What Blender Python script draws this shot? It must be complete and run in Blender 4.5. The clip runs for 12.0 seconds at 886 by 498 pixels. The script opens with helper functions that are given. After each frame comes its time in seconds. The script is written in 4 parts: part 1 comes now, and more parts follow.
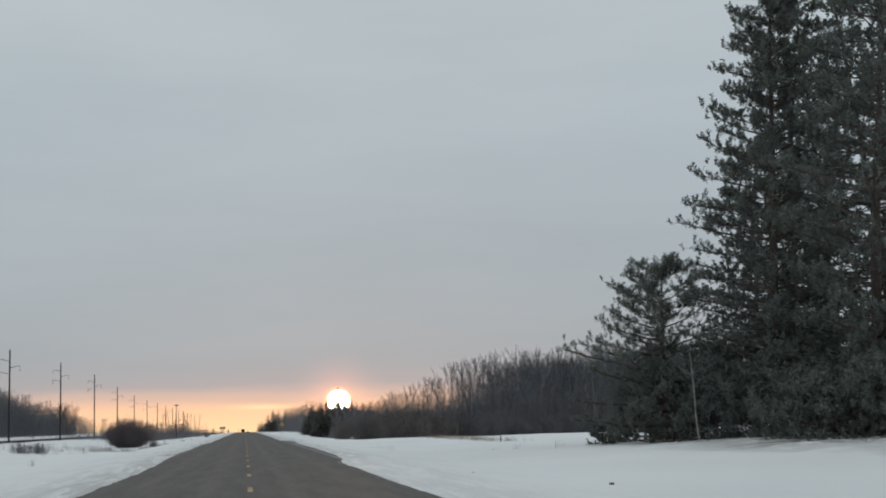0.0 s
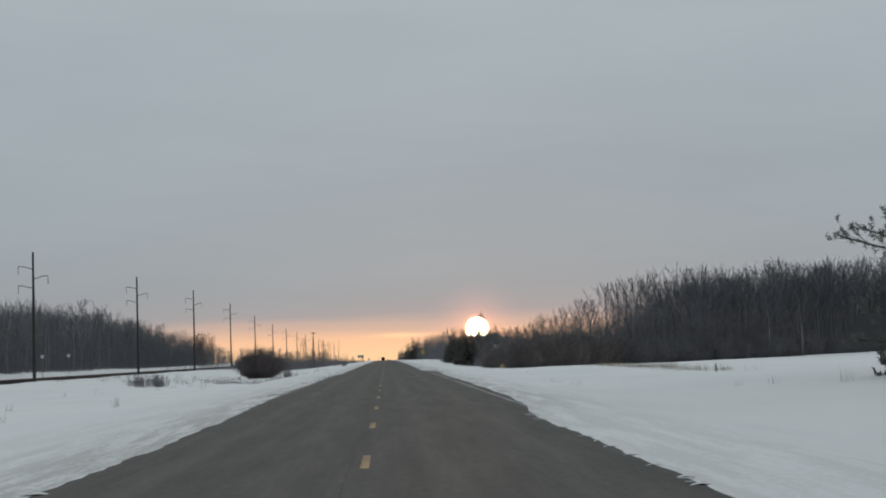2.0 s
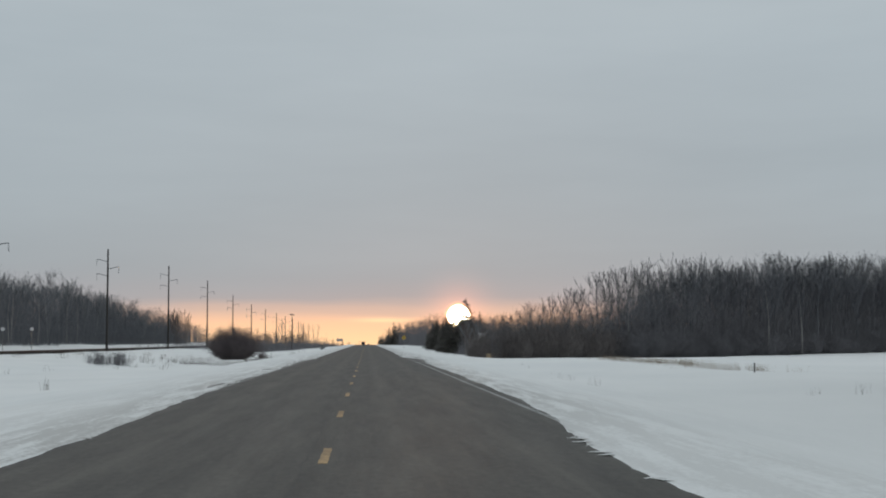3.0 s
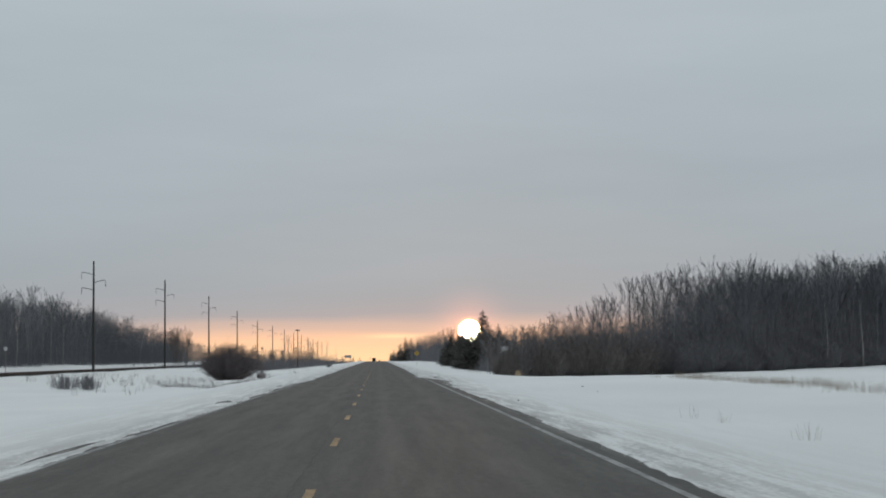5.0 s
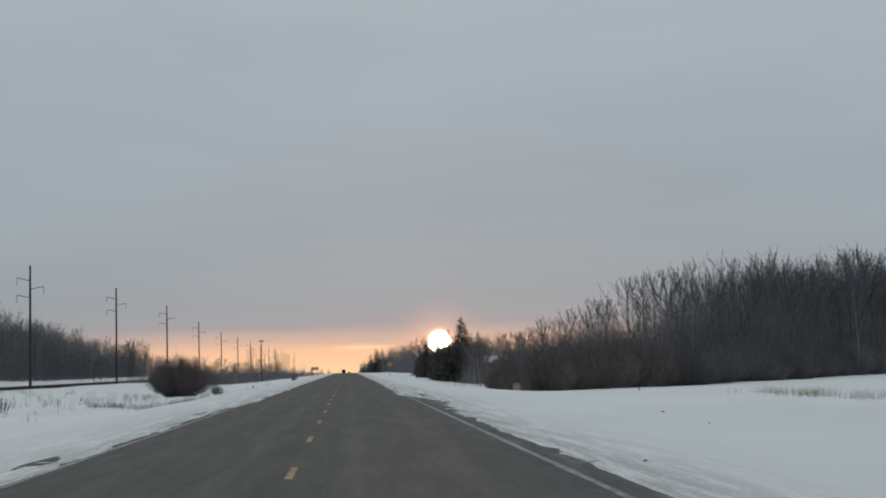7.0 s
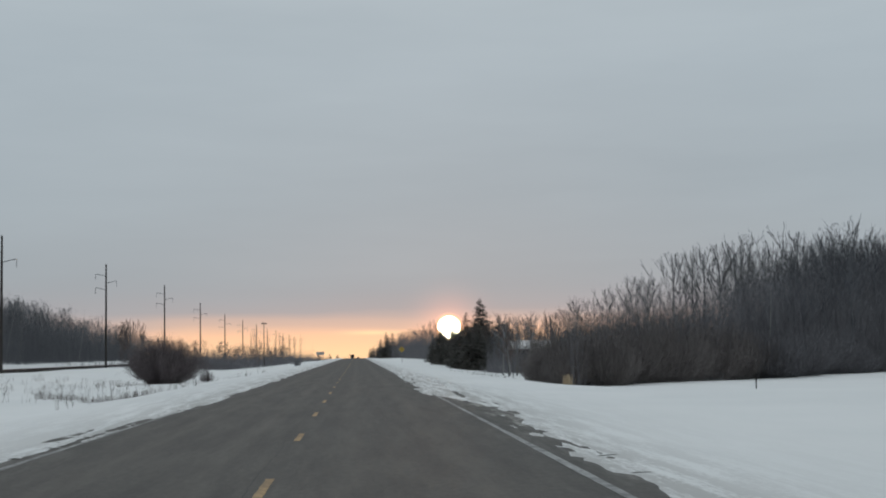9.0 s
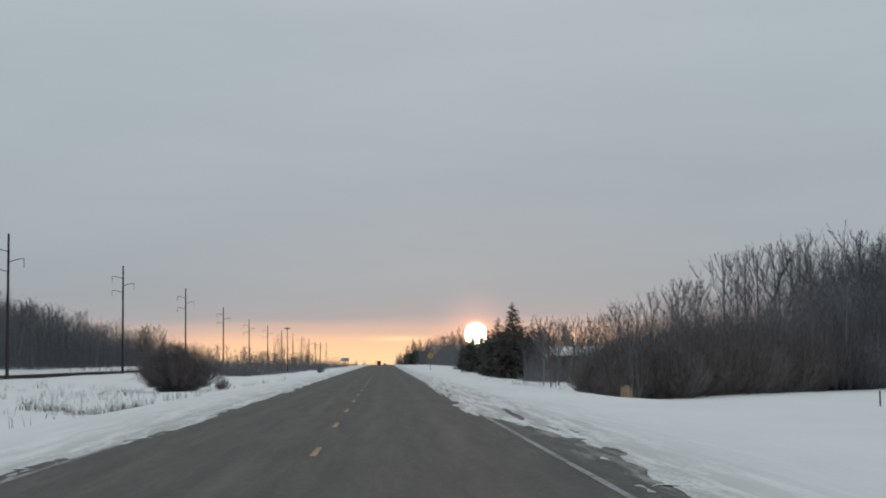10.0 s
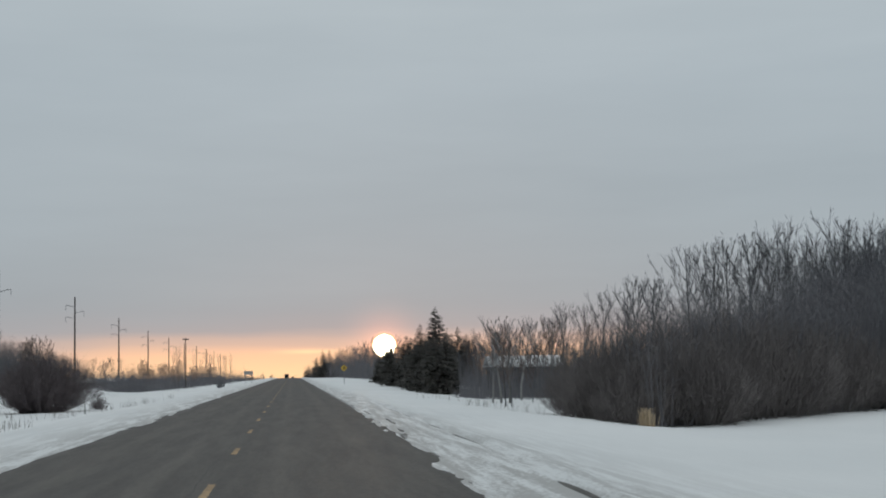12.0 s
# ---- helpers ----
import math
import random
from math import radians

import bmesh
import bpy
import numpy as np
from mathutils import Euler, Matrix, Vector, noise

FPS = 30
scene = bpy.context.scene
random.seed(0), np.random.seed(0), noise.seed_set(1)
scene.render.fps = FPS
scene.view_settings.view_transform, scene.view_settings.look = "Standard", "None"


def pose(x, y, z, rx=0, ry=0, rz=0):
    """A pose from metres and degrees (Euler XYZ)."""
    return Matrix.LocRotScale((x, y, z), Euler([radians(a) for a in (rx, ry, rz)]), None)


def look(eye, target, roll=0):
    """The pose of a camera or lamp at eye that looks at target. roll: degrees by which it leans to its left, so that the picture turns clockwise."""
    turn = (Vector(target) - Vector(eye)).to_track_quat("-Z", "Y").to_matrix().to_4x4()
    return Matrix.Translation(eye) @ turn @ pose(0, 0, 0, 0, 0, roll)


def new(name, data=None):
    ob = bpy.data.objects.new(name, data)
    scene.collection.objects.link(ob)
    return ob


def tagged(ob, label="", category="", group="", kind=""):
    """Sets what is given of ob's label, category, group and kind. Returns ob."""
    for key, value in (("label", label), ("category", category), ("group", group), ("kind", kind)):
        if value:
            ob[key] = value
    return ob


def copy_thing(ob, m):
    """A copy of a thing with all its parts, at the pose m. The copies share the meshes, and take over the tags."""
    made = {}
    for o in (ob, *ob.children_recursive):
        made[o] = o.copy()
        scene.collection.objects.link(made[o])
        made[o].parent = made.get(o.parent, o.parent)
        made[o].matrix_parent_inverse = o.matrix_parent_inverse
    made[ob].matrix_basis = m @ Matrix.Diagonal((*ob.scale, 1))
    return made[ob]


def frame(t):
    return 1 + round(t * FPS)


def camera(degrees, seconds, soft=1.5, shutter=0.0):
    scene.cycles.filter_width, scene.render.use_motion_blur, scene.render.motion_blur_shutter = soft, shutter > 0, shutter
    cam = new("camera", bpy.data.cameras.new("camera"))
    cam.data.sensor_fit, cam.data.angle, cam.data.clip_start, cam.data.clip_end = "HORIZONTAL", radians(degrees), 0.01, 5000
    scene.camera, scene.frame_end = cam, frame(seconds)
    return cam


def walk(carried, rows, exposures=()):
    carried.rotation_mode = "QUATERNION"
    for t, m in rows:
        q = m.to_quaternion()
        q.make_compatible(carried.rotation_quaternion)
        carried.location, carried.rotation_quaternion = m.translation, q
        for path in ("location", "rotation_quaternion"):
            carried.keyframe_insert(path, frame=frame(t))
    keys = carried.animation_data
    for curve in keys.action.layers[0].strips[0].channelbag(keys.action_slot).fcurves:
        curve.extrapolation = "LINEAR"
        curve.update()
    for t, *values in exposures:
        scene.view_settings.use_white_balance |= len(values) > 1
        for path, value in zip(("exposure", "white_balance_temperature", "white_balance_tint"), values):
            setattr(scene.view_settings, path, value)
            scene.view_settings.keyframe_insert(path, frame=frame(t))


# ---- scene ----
# ---------------------------------------------------------------- camera
cam = camera(34.83, 12.0, soft=1.9)

# seconds, x, y, z, yaw, pitch, roll
PATH = [
    (0.0, -0.10, 1.34, 1.408, -8.08, 7.07, -1.41),
    (0.2, -0.065, 3.80, 1.412, -7.97, 5.68, -1.43),
    (0.5, -0.01, 7.48, 1.419, -8.06, 5.20, -1.46),
    (1.0, 0.10, 13.59, 1.429, -6.54, 5.48, -0.08),
    (1.5, 0.20, 19.64, 1.440, -3.72, 5.67, 0.21),
    (2.0, 0.33, 25.68, 1.451, -2.45, 4.29, -2.00),
    (2.5, 0.45, 31.71, 1.462, -4.01, 2.88, -0.67),
    (3.0, 0.53, 37.72, 1.473, -3.09, 3.74, -0.08),
    (5.0, 0.79, 61.92, 1.516, -2.69, 4.36, -0.81),
    (5.5, 0.82, 68.10, 1.527, -4.08, 6.01, -2.68),
    (6.0, 0.83, 74.36, 1.537, -3.76, 6.05, -2.74),
    (6.5, 0.85, 80.68, 1.548, -3.69, 6.06, -2.12),
    (7.0, 0.89, 87.04, 1.559, -3.96, 4.76, -1.48),
    (9.0, 1.15, 112.55, 1.602, -3.53, 4.20, -0.93),
    (9.5, 1.21, 118.93, 1.613, -3.10, 4.36, -0.76),
    (10.0, 1.24, 125.35, 1.624, -2.43, 4.48, -0.68),
    (10.5, 1.25, 131.81, 1.635, -2.95, 4.93, -0.62),
    (11.0, 1.26, 138.32, 1.645, -4.70, 5.04, -1.83),
    (11.5, 1.25, 144.85, 1.656, -5.35, 5.08, -1.85),
    (12.0, 1.23, 151.38, 1.667, -6.17, 4.91, -1.10),
]


def aim(x, y, z, yaw, pitch, roll):
    a, b = radians(yaw), radians(pitch)
    way = Vector((-math.sin(a) * math.cos(b), math.cos(a) * math.cos(b), math.sin(b)))
    eye = Vector((x, y, z))
    return look(eye, eye + way * 100.0, roll)


walk(cam, [(r[0], aim(*r[1:])) for r in PATH],
     exposures=[(0.0, 0.24, 6500, 10), (1.1, 0.28, 6500, 10), (1.5, 0.10, 6480, 10), (2.0, 0.05, 6480, 10), (2.5, 0.18, 6500, 10), (3.0, 0.20, 6500, 10), (5.0, 0.21, 6460, 10), (5.5, 0.05, 6400, 10),
                (6.5, 0.04, 6400, 10), (7.0, 0.03, 6400, 10), (9.0, 0.18, 6420, 10), (12.0, 0.18, 6470, 10)])

# ---------------------------------------------------------------- light
SUN_AZ, SUN_EL = 3.72, 1.02


def nd(tree, kind, **values):
    n = tree.nodes.new(kind)
    for key, value in values.items():
        n.inputs[key.replace("_", " ")].default_value = value
    return n


def maths(tree, op, a, b=None, clamp=False):
    n = tree.nodes.new("ShaderNodeMath")
    n.operation, n.use_clamp = op, clamp
    for i, v in enumerate((a, b)):
        if v is None:
            continue
        if isinstance(v, (int, float)):
            n.inputs[i].default_value = v
        else:
            tree.links.new(v, n.inputs[i])
    return n.outputs[0]


def ramp(tree, fac, stops, mode="LINEAR"):
    n = tree.nodes.new("ShaderNodeValToRGB")
    n.color_ramp.interpolation = mode
    el = n.color_ramp.elements
    while len(el) < len(stops):
        el.new(0.5)
    for e, (pos, col) in zip(el, stops):
        e.position, e.color = pos, (*col, 1.0)
    tree.links.new(fac, n.inputs["Fac"])
    return n.outputs["Color"]


def mixed(tree, fac, a, b, blend="MIX"):
    n = tree.nodes.new("ShaderNodeMix")
    n.data_type, n.blend_type = "RGBA", blend
    for sock, v in ((n.inputs[0], fac), (n.inputs[6], a), (n.inputs[7], b)):
        if isinstance(v, (int, float)):
            sock.default_value = v
        elif isinstance(v, tuple):
            sock.default_value = (*v, 1.0)
        else:
            tree.links.new(v, sock)
    return n.outputs[2]


def make_world():
    w = bpy.data.worlds.new("winter_sky")
    scene.world = w
    w.use_nodes = True
    t = w.node_tree
    t.nodes.clear()
    out = t.nodes.new("ShaderNodeOutputWorld")
    co = t.nodes.new("ShaderNodeTexCoord").outputs["Generated"]
    sep = t.nodes.new("ShaderNodeSeparateXYZ")
    t.links.new(co, sep.inputs[0])
    up = sep.outputs["Z"]
    # cloud deck: streaks drawn out along the horizon
    mp = t.nodes.new("ShaderNodeMapping")
    mp.inputs["Scale"].default_value = (1.6, 1.6, 9.0)
    mp.inputs["Rotation"].default_value = (0.05, 0.03, 0.0)
    t.links.new(co, mp.inputs[0])
    n1 = nd(t, "ShaderNodeTexNoise", Scale=2.2, Detail=4.0, Roughness=0.55)
    t.links.new(mp.outputs[0], n1.inputs["Vector"])
    wav = maths(t, "MULTIPLY", maths(t, "SUBTRACT", n1.outputs["Fac"], 0.5), 0.030)
    el = maths(t, "ADD", up, wav)
    deck = ramp(t, el, [(0.0, SKY[0]), (0.03, SKY[1]), (0.055, SKY[2]), (0.11, SKY[3]),
                        (0.20, SKY[4]), (0.32, SKY[5]), (0.60, SKY[6]), (1.0, SKY[7])])
    streak = ramp(t, n1.outputs["Fac"], [(0.3, (0.96, 0.963, 0.967)), (0.7, (1.035, 1.032, 1.03))])
    deck = mixed(t, 1.0, deck, streak, "MULTIPLY")
    # clear strip under the deck, warm towards the sun
    sd = (math.sin(radians(SUN_AZ)) * math.cos(radians(SUN_EL)), math.cos(radians(SUN_AZ)) * math.cos(radians(SUN_EL)), math.sin(radians(SUN_EL)))
    dot = t.nodes.new("ShaderNodeVectorMath")
    dot.operation = "DOT_PRODUCT"
    dot.inputs[1].default_value = sd
    nrm = t.nodes.new("ShaderNodeVectorMath")
    nrm.operation = "NORMALIZE"
    t.links.new(co, nrm.inputs[0])
    t.links.new(nrm.outputs[0], dot.inputs[0])
    ang = maths(t, "MULTIPLY", maths(t, "ARCCOSINE", maths(t, "MINIMUM", dot.outputs["Value"], 1.0)), 180 / math.pi)
    band = ramp(t, el, [(0.0, (1, 1, 1)), (0.011, (0.92,) * 3), (0.021, (0.55,) * 3), (0.033, (0.10,) * 3), (0.048, (0, 0, 0))], "EASE")
    side = ramp(t, maths(t, "DIVIDE", ang, 90.0), [(0.0, (1, 1, 1)), (0.10, (0.95,) * 3), (0.17, (0.60,) * 3), (0.30, (0.15,) * 3), (0.6, (0, 0, 0))], "EASE")
    warm = ramp(t, up, [(0.0, WARM[0]), (0.014, WARM[1]), (0.035, WARM[2]), (0.06, WARM[3])])
    sky = mixed(t, maths(t, "MULTIPLY", band, side), deck, warm)
    # a brighter chink low in the cloud
    def bell(value, mid, wide):
        q = maths(t, "DIVIDE", maths(t, "SUBTRACT", value, mid), wide)
        return maths(t, "EXPONENT", maths(t, "MULTIPLY", maths(t, "MULTIPLY", q, q), -1.0))
    az = maths(t, "ARCTAN2", sep.outputs["X"], sep.outputs["Y"])
    chink = maths(t, "MULTIPLY", bell(maths(t, "ADD", up, maths(t, "MULTIPLY", wav, 0.12)), 0.0150, 0.0016), bell(az, 0.012, 0.020))
    sky = mixed(t, 1.0, sky, mixed(t, chink, (0, 0, 0), (0.22, 0.16, 0.05)), "ADD")
    # haze round the sun and the sun itself
    glow = maths(t, "POWER", maths(t, "SUBTRACT", 1.0, maths(t, "DIVIDE", ang, 2.7), clamp=True), 3.0)
    glow = mixed(t, glow, (0, 0, 0), (0.55, 0.17, 0.065))
    sky = mixed(t, 1.0, sky, glow, "ADD")
    disc = ramp(t, maths(t, "DIVIDE", ang, 2.0), [(0.19, (70.0, 58.0, 38.0)), (0.225, (1.6, 1.0, 0.42)), (0.25, (0.42, 0.17, 0.05)), (0.31, (0, 0, 0))])
    sky = mixed(t, 1.0, sky, disc, "ADD")
    # thin daylight that filters through the deck
    air = t.nodes.new("ShaderNodeTexSky")
    air.sky_type, air.sun_disc = "NISHITA", False
    air.sun_elevation, air.sun_rotation = radians(SUN_EL), radians(SUN_AZ)
    b1 = nd(t, "ShaderNodeBackground", Strength=1.0)
    b2 = nd(t, "ShaderNodeBackground", Strength=0.003)
    t.links.new(sky, b1.inputs["Color"])
    t.links.new(air.outputs[0], b2.inputs["Color"])
    add = t.nodes.new("ShaderNodeAddShader")
    t.links.new(b1.outputs[0], add.inputs[0])
    t.links.new(b2.outputs[0], add.inputs[1])
    t.links.new(add.outputs[0], out.inputs["Surface"])


SKY = [(0.355, 0.352, 0.362), (0.307, 0.330, 0.352), (0.304, 0.345, 0.372), (0.319, 0.369, 0.401), (0.357, 0.411, 0.445), (0.404, 0.456, 0.483), (0.447, 0.495, 0.520), (0.467, 0.515, 0.540)]
WARM = [(1.0, 0.64, 0.35), (0.97, 0.57, 0.335), (0.57, 0.42, 0.365), (0.38, 0.37, 0.38)]
make_world()

sun = new("sun", bpy.data.lights.new("sun", "SUN"))
sun.data.energy, sun.data.angle, sun.data.color = 0.6, radians(1.0), (1.0, 0.55, 0.28)
sun.matrix_world = look((0, 0, 60), (-math.sin(radians(SUN_AZ)) * 100, -math.cos(radians(SUN_AZ)) * 100, 60 - 100 * math.tan(radians(SUN_EL))))


# ---------------------------------------------------------------- materials
def material(name, rough=0.8, metal=0.0):
    m = bpy.data.materials.new(name)
    m.use_nodes = True
    t = m.node_tree
    b = t.nodes["Principled BSDF"]
    b.inputs["Roughness"].default_value, b.inputs["Metallic"].default_value = rough, metal
    return m, t, b


def noise_at(t, scale, detail=4.0, rough=0.55, stretch=(1, 1, 1), src="Object"):
    co = t.nodes.new("ShaderNodeTexCoord").outputs[src]
    mp = t.nodes.new("ShaderNodeMapping")
    mp.inputs["Scale"].default_value = stretch
    t.links.new(co, mp.inputs[0])
    n = nd(t, "ShaderNodeTexNoise", Scale=scale, Detail=detail, Roughness=rough)
    t.links.new(mp.outputs[0], n.inputs["Vector"])
    return n.outputs["Fac"]


def bumped(t, b, height, strength, distance):
    n = nd(t, "ShaderNodeBump", Strength=strength, Distance=distance)
    t.links.new(height, n.inputs["Height"])
    t.links.new(n.outputs[0], b.inputs["Normal"])


def two_tone(name, a, b_, scale=8.0, stretch=(1, 1, 1), rough=0.85, bump=0.3, dist=0.01, metal=0.0, vary=0.0):
    m, t, b = material(name, rough, metal)
    f1 = noise_at(t, scale, 5.0, 0.6, stretch)
    f2 = noise_at(t, scale * 0.13, 3.0, 0.5, stretch)
    f = maths(t, "ADD", maths(t, "MULTIPLY", f1, 0.6), maths(t, "MULTIPLY", f2, 0.4))
    col = ramp(t, f, [(0.36, a), (0.64, b_)])
    if vary:
        r = t.nodes.new("ShaderNodeObjectInfo").outputs["Random"]
        k = ramp(t, r, [(0.0, (1 - vary,) * 3), (1.0, (1 + vary,) * 3)])
        col = mixed(t, 1.0, col, k, "MULTIPLY")
    t.links.new(col, b.inputs["Base Color"])
    bumped(t, b, f1, bump, dist)
    return m


def island_tone(name, a, b_, rough=0.85):
    m, t, b = material(name, rough)
    r = t.nodes.new("ShaderNodeNewGeometry").outputs["Random Per Island"]
    f = maths(t, "ADD", maths(t, "MULTIPLY", r, 0.6), maths(t, "MULTIPLY", noise_at(t, 0.6), 0.4))
    t.links.new(ramp(t, f, [(0.2, a), (0.8, b_)]), b.inputs["Base Color"])
    return m


def snow_material():
    m, t, b = material("snow", 0.62)
    co = t.nodes.new("ShaderNodeTexCoord").outputs["Object"]
    sep = t.nodes.new("ShaderNodeSeparateXYZ")
    t.links.new(co, sep.inputs[0])
    big = noise_at(t, 0.12, 4.0, 0.55, (1, 0.5, 1))
    fine = noise_at(t, 2.3, 6.0, 0.62, (1, 0.22, 1))
    grit = noise_at(t, 14.0, 3.0, 0.6, (1, 0.35, 1))
    col = ramp(t, big, [(0.3, (0.79, 0.80, 0.795)), (0.7, (0.87, 0.872, 0.862))])
    # ploughed, salted snow by the carriageway
    away = maths(t, "ABSOLUTE", sep.outputs["X"])
    wide = ramp(t, maths(t, "DIVIDE", away, 20.0), [(0.19, (1, 1, 1)), (0.25, (0.85,) * 3), (0.28, (0.45,) * 3), (0.32, (0.16,) * 3), (0.42, (0.06,) * 3), (0.55, (0, 0, 0))])
    slim = ramp(t, maths(t, "DIVIDE", away, 20.0), [(0.19, (1, 1, 1)), (0.225, (0.8,) * 3), (0.25, (0.45,) * 3), (0.29, (0.22,) * 3), (0.40, (0.09,) * 3), (0.5, (0, 0, 0))])
    foul = ramp(t, maths(t, "DIVIDE", away, 20.0), [(0.19, (1, 1, 1)), (0.25, (1, 1, 1)), (0.29, (0.8,) * 3), (0.33, (0.35,) * 3), (0.42, (0.1,) * 3), (0.55, (0, 0, 0))])
    wide = mixed(t, ramp(t, maths(t, "DIVIDE", sep.outputs["Y"], 300.0), [(0.46, (0, 0, 0)), (0.54, (1, 1, 1)), (0.75, (0, 0, 0))]), wide, foul)
    near = mixed(t, maths(t, "GREATER_THAN", sep.outputs["X"], 0.0), slim, wide)
    drag = noise_at(t, 3.4, 6.0, 0.68, (1, 0.05, 1))
    spots = ramp(t, maths(t, "ADD", maths(t, "MULTIPLY", drag, 0.75), maths(t, "MULTIPLY", grit, 0.25)), [(0.42, (0.12,) * 3), (0.54, (1, 1, 1))])
    salted = ramp(t, maths(t, "DIVIDE", sep.outputs["Y"], 200.0), [(0.28, (0.35,) * 3), (0.40, (1, 1, 1))])
    salted = maths(t, "MAXIMUM", salted, maths(t, "MULTIPLY", maths(t, "LESS_THAN", sep.outputs["X"], 0.0), 0.85))
    f = maths(t, "MULTIPLY", maths(t, "MULTIPLY", maths(t, "MULTIPLY", near, spots), salted), 0.72)
    col = mixed(t, f, col, (0.285, 0.270, 0.250))
    # fallen needles and bare earth under the pines, their shade painted in too
    off_x = maths(t, "DIVIDE", maths(t, "SUBTRACT", sep.outputs["X"], 29.0), 14.0)
    off_y = maths(t, "DIVIDE", maths(t, "SUBTRACT", sep.outputs["Y"], 57.0), 23.0)
    round_off = maths(t, "SQRT", maths(t, "ADD", maths(t, "MULTIPLY", off_x, off_x), maths(t, "MULTIPLY", off_y, off_y)))
    round_off = maths(t, "ADD", round_off, maths(t, "MULTIPLY", maths(t, "SUBTRACT", noise_at(t, 0.16, 4.0, 0.6), 0.5), 0.7))
    under = ramp(t, round_off, [(0.55, (1, 1, 1)), (0.98, (0, 0, 0))])
    duff_shade = ramp(t, maths(t, "ADD", maths(t, "MULTIPLY", noise_at(t, 0.7, 5.0, 0.65), 0.6), maths(t, "MULTIPLY", noise_at(t, 6.0, 4.0, 0.7), 0.4)), [(0.38, (0, 0, 0)), (0.56, (1, 1, 1))])
    col = mixed(t, maths(t, "MULTIPLY", maths(t, "MULTIPLY", under, duff_shade), 0.9), col, (0.115, 0.092, 0.075))
    t.links.new(col, b.inputs["Base Color"])
    hgt = maths(t, "ADD", maths(t, "MULTIPLY", fine, 0.7), maths(t, "MULTIPLY", grit, 0.25))
    bumped(t, b, hgt, 0.5, 0.09)
    return m


def asphalt_material():
    m, t, b = material("asphalt", 0.78)
    co = t.nodes.new("ShaderNodeTexCoord").outputs["Object"]
    sep = t.nodes.new("ShaderNodeSeparateXYZ")
    t.links.new(co, sep.inputs[0])
    grain = noise_at(t, 45.0, 3.0, 0.7)
    mott = noise_at(t, 1.3, 5.0, 0.6, (1, 0.12, 1))
    streak = noise_at(t, 2.6, 4.0, 0.6, (1, 0.02, 1))
    col = ramp(t, mott, [(0.32, (0.040, 0.038, 0.036)), (0.68, (0.086, 0.081, 0.075))])
    # wheel paths, dried paler with salt
    lane = maths(t, "ABSOLUTE", maths(t, "SUBTRACT", maths(t, "ABSOLUTE", sep.outputs["X"]), 1.85))
    path = maths(t, "ABSOLUTE", maths(t, "SUBTRACT", lane, 0.85))
    worn = ramp(t, path, [(0.0, (1, 1, 1)), (0.45, (0, 0, 0))], "EASE")
    worn = maths(t, "MULTIPLY", worn, maths(t, "ADD", maths(t, "MULTIPLY", streak, 0.9), 0.1))
    col = mixed(t, maths(t, "MULTIPLY", worn, 0.85), col, (0.150, 0.140, 0.127))
    # salt crust towards the edges
    edge = ramp(t, maths(t, "DIVIDE", maths(t, "ABSOLUTE", sep.outputs["X"]), 6.0), [(0.55, (0, 0, 0)), (0.68, (0.6,) * 3), (1.0, (1, 1, 1))])
    salt = ramp(t, noise_at(t, 2.8, 6.0, 0.65, (1, 0.15, 1)), [(0.5, (0, 0, 0)), (0.68, (1, 1, 1))])
    col = mixed(t, maths(t, "MULTIPLY", maths(t, "MULTIPLY", edge, salt), 0.55), col, (0.36, 0.36, 0.36))
    film = ramp(t, noise_at(t, 1.5, 6.0, 0.7, (1, 0.09, 1)), [(0.50, (0, 0, 0)), (0.60, (1, 1, 1))])
    outer = ramp(t, maths(t, "DIVIDE", maths(t, "ABSOLUTE", sep.outputs["X"]), 6.0), [(0.70, (0, 0, 0)), (0.78, (1, 1, 1))])
    col = mixed(t, maths(t, "MULTIPLY", maths(t, "MULTIPLY", film, outer), 0.85), col, (0.60, 0.605, 0.60))
    speck = noise_at(t, 9.0, 4.0, 0.75, (1, 0.5, 1))
    col = mixed(t, 0.30, col, ramp(t, speck, [(0.35, (0.035, 0.034, 0.033)), (0.62, (0.19, 0.18, 0.17))]))
    col = mixed(t, 0.25, col, ramp(t, grain, [(0.3, (0.04, 0.04, 0.04)), (0.7, (0.22, 0.215, 0.21))]))
    patch = noise_at(t, 2.4, 5.0, 0.7, (1, 0.07, 1))
    col = mixed(t, 1.0, col, ramp(t, patch, [(0.3, (0.53, 0.505, 0.468)), (0.7, (1.0, 0.96, 0.89))]), "MULTIPLY")
    t.links.new(col, b.inputs["Base Color"])
    bumped(t, b, grain, 0.4, 0.006)
    return m


SNOW = snow_material()
ASPHALT = asphalt_material()
BARK = two_tone("grey_bark", (0.067, 0.071, 0.077), (0.151, 0.155, 0.164), 6.0, (1, 1, 0.25), vary=0.4)
TWIG = two_tone("bare_twigs", (0.074, 0.077, 0.087), (0.148, 0.151, 0.166), 2.0, bump=0.0, vary=0.3)
TWIG_RED = two_tone("reddish_twigs", (0.095, 0.074, 0.068), (0.165, 0.128, 0.115), 2.0, bump=0.0, vary=0.2)
BIRCH = two_tone("birch_bark", (0.20, 0.19, 0.18), (0.42, 0.40, 0.38), 3.0, (1, 1, 0.6), vary=0.15)
THICKET = island_tone("thicket_stems", (0.116, 0.114, 0.123), (0.172, 0.168, 0.180))
PINE_BARK = two_tone("pine_bark", (0.058, 0.047, 0.042), (0.118, 0.092, 0.078), 5.0, (1, 1, 0.35))
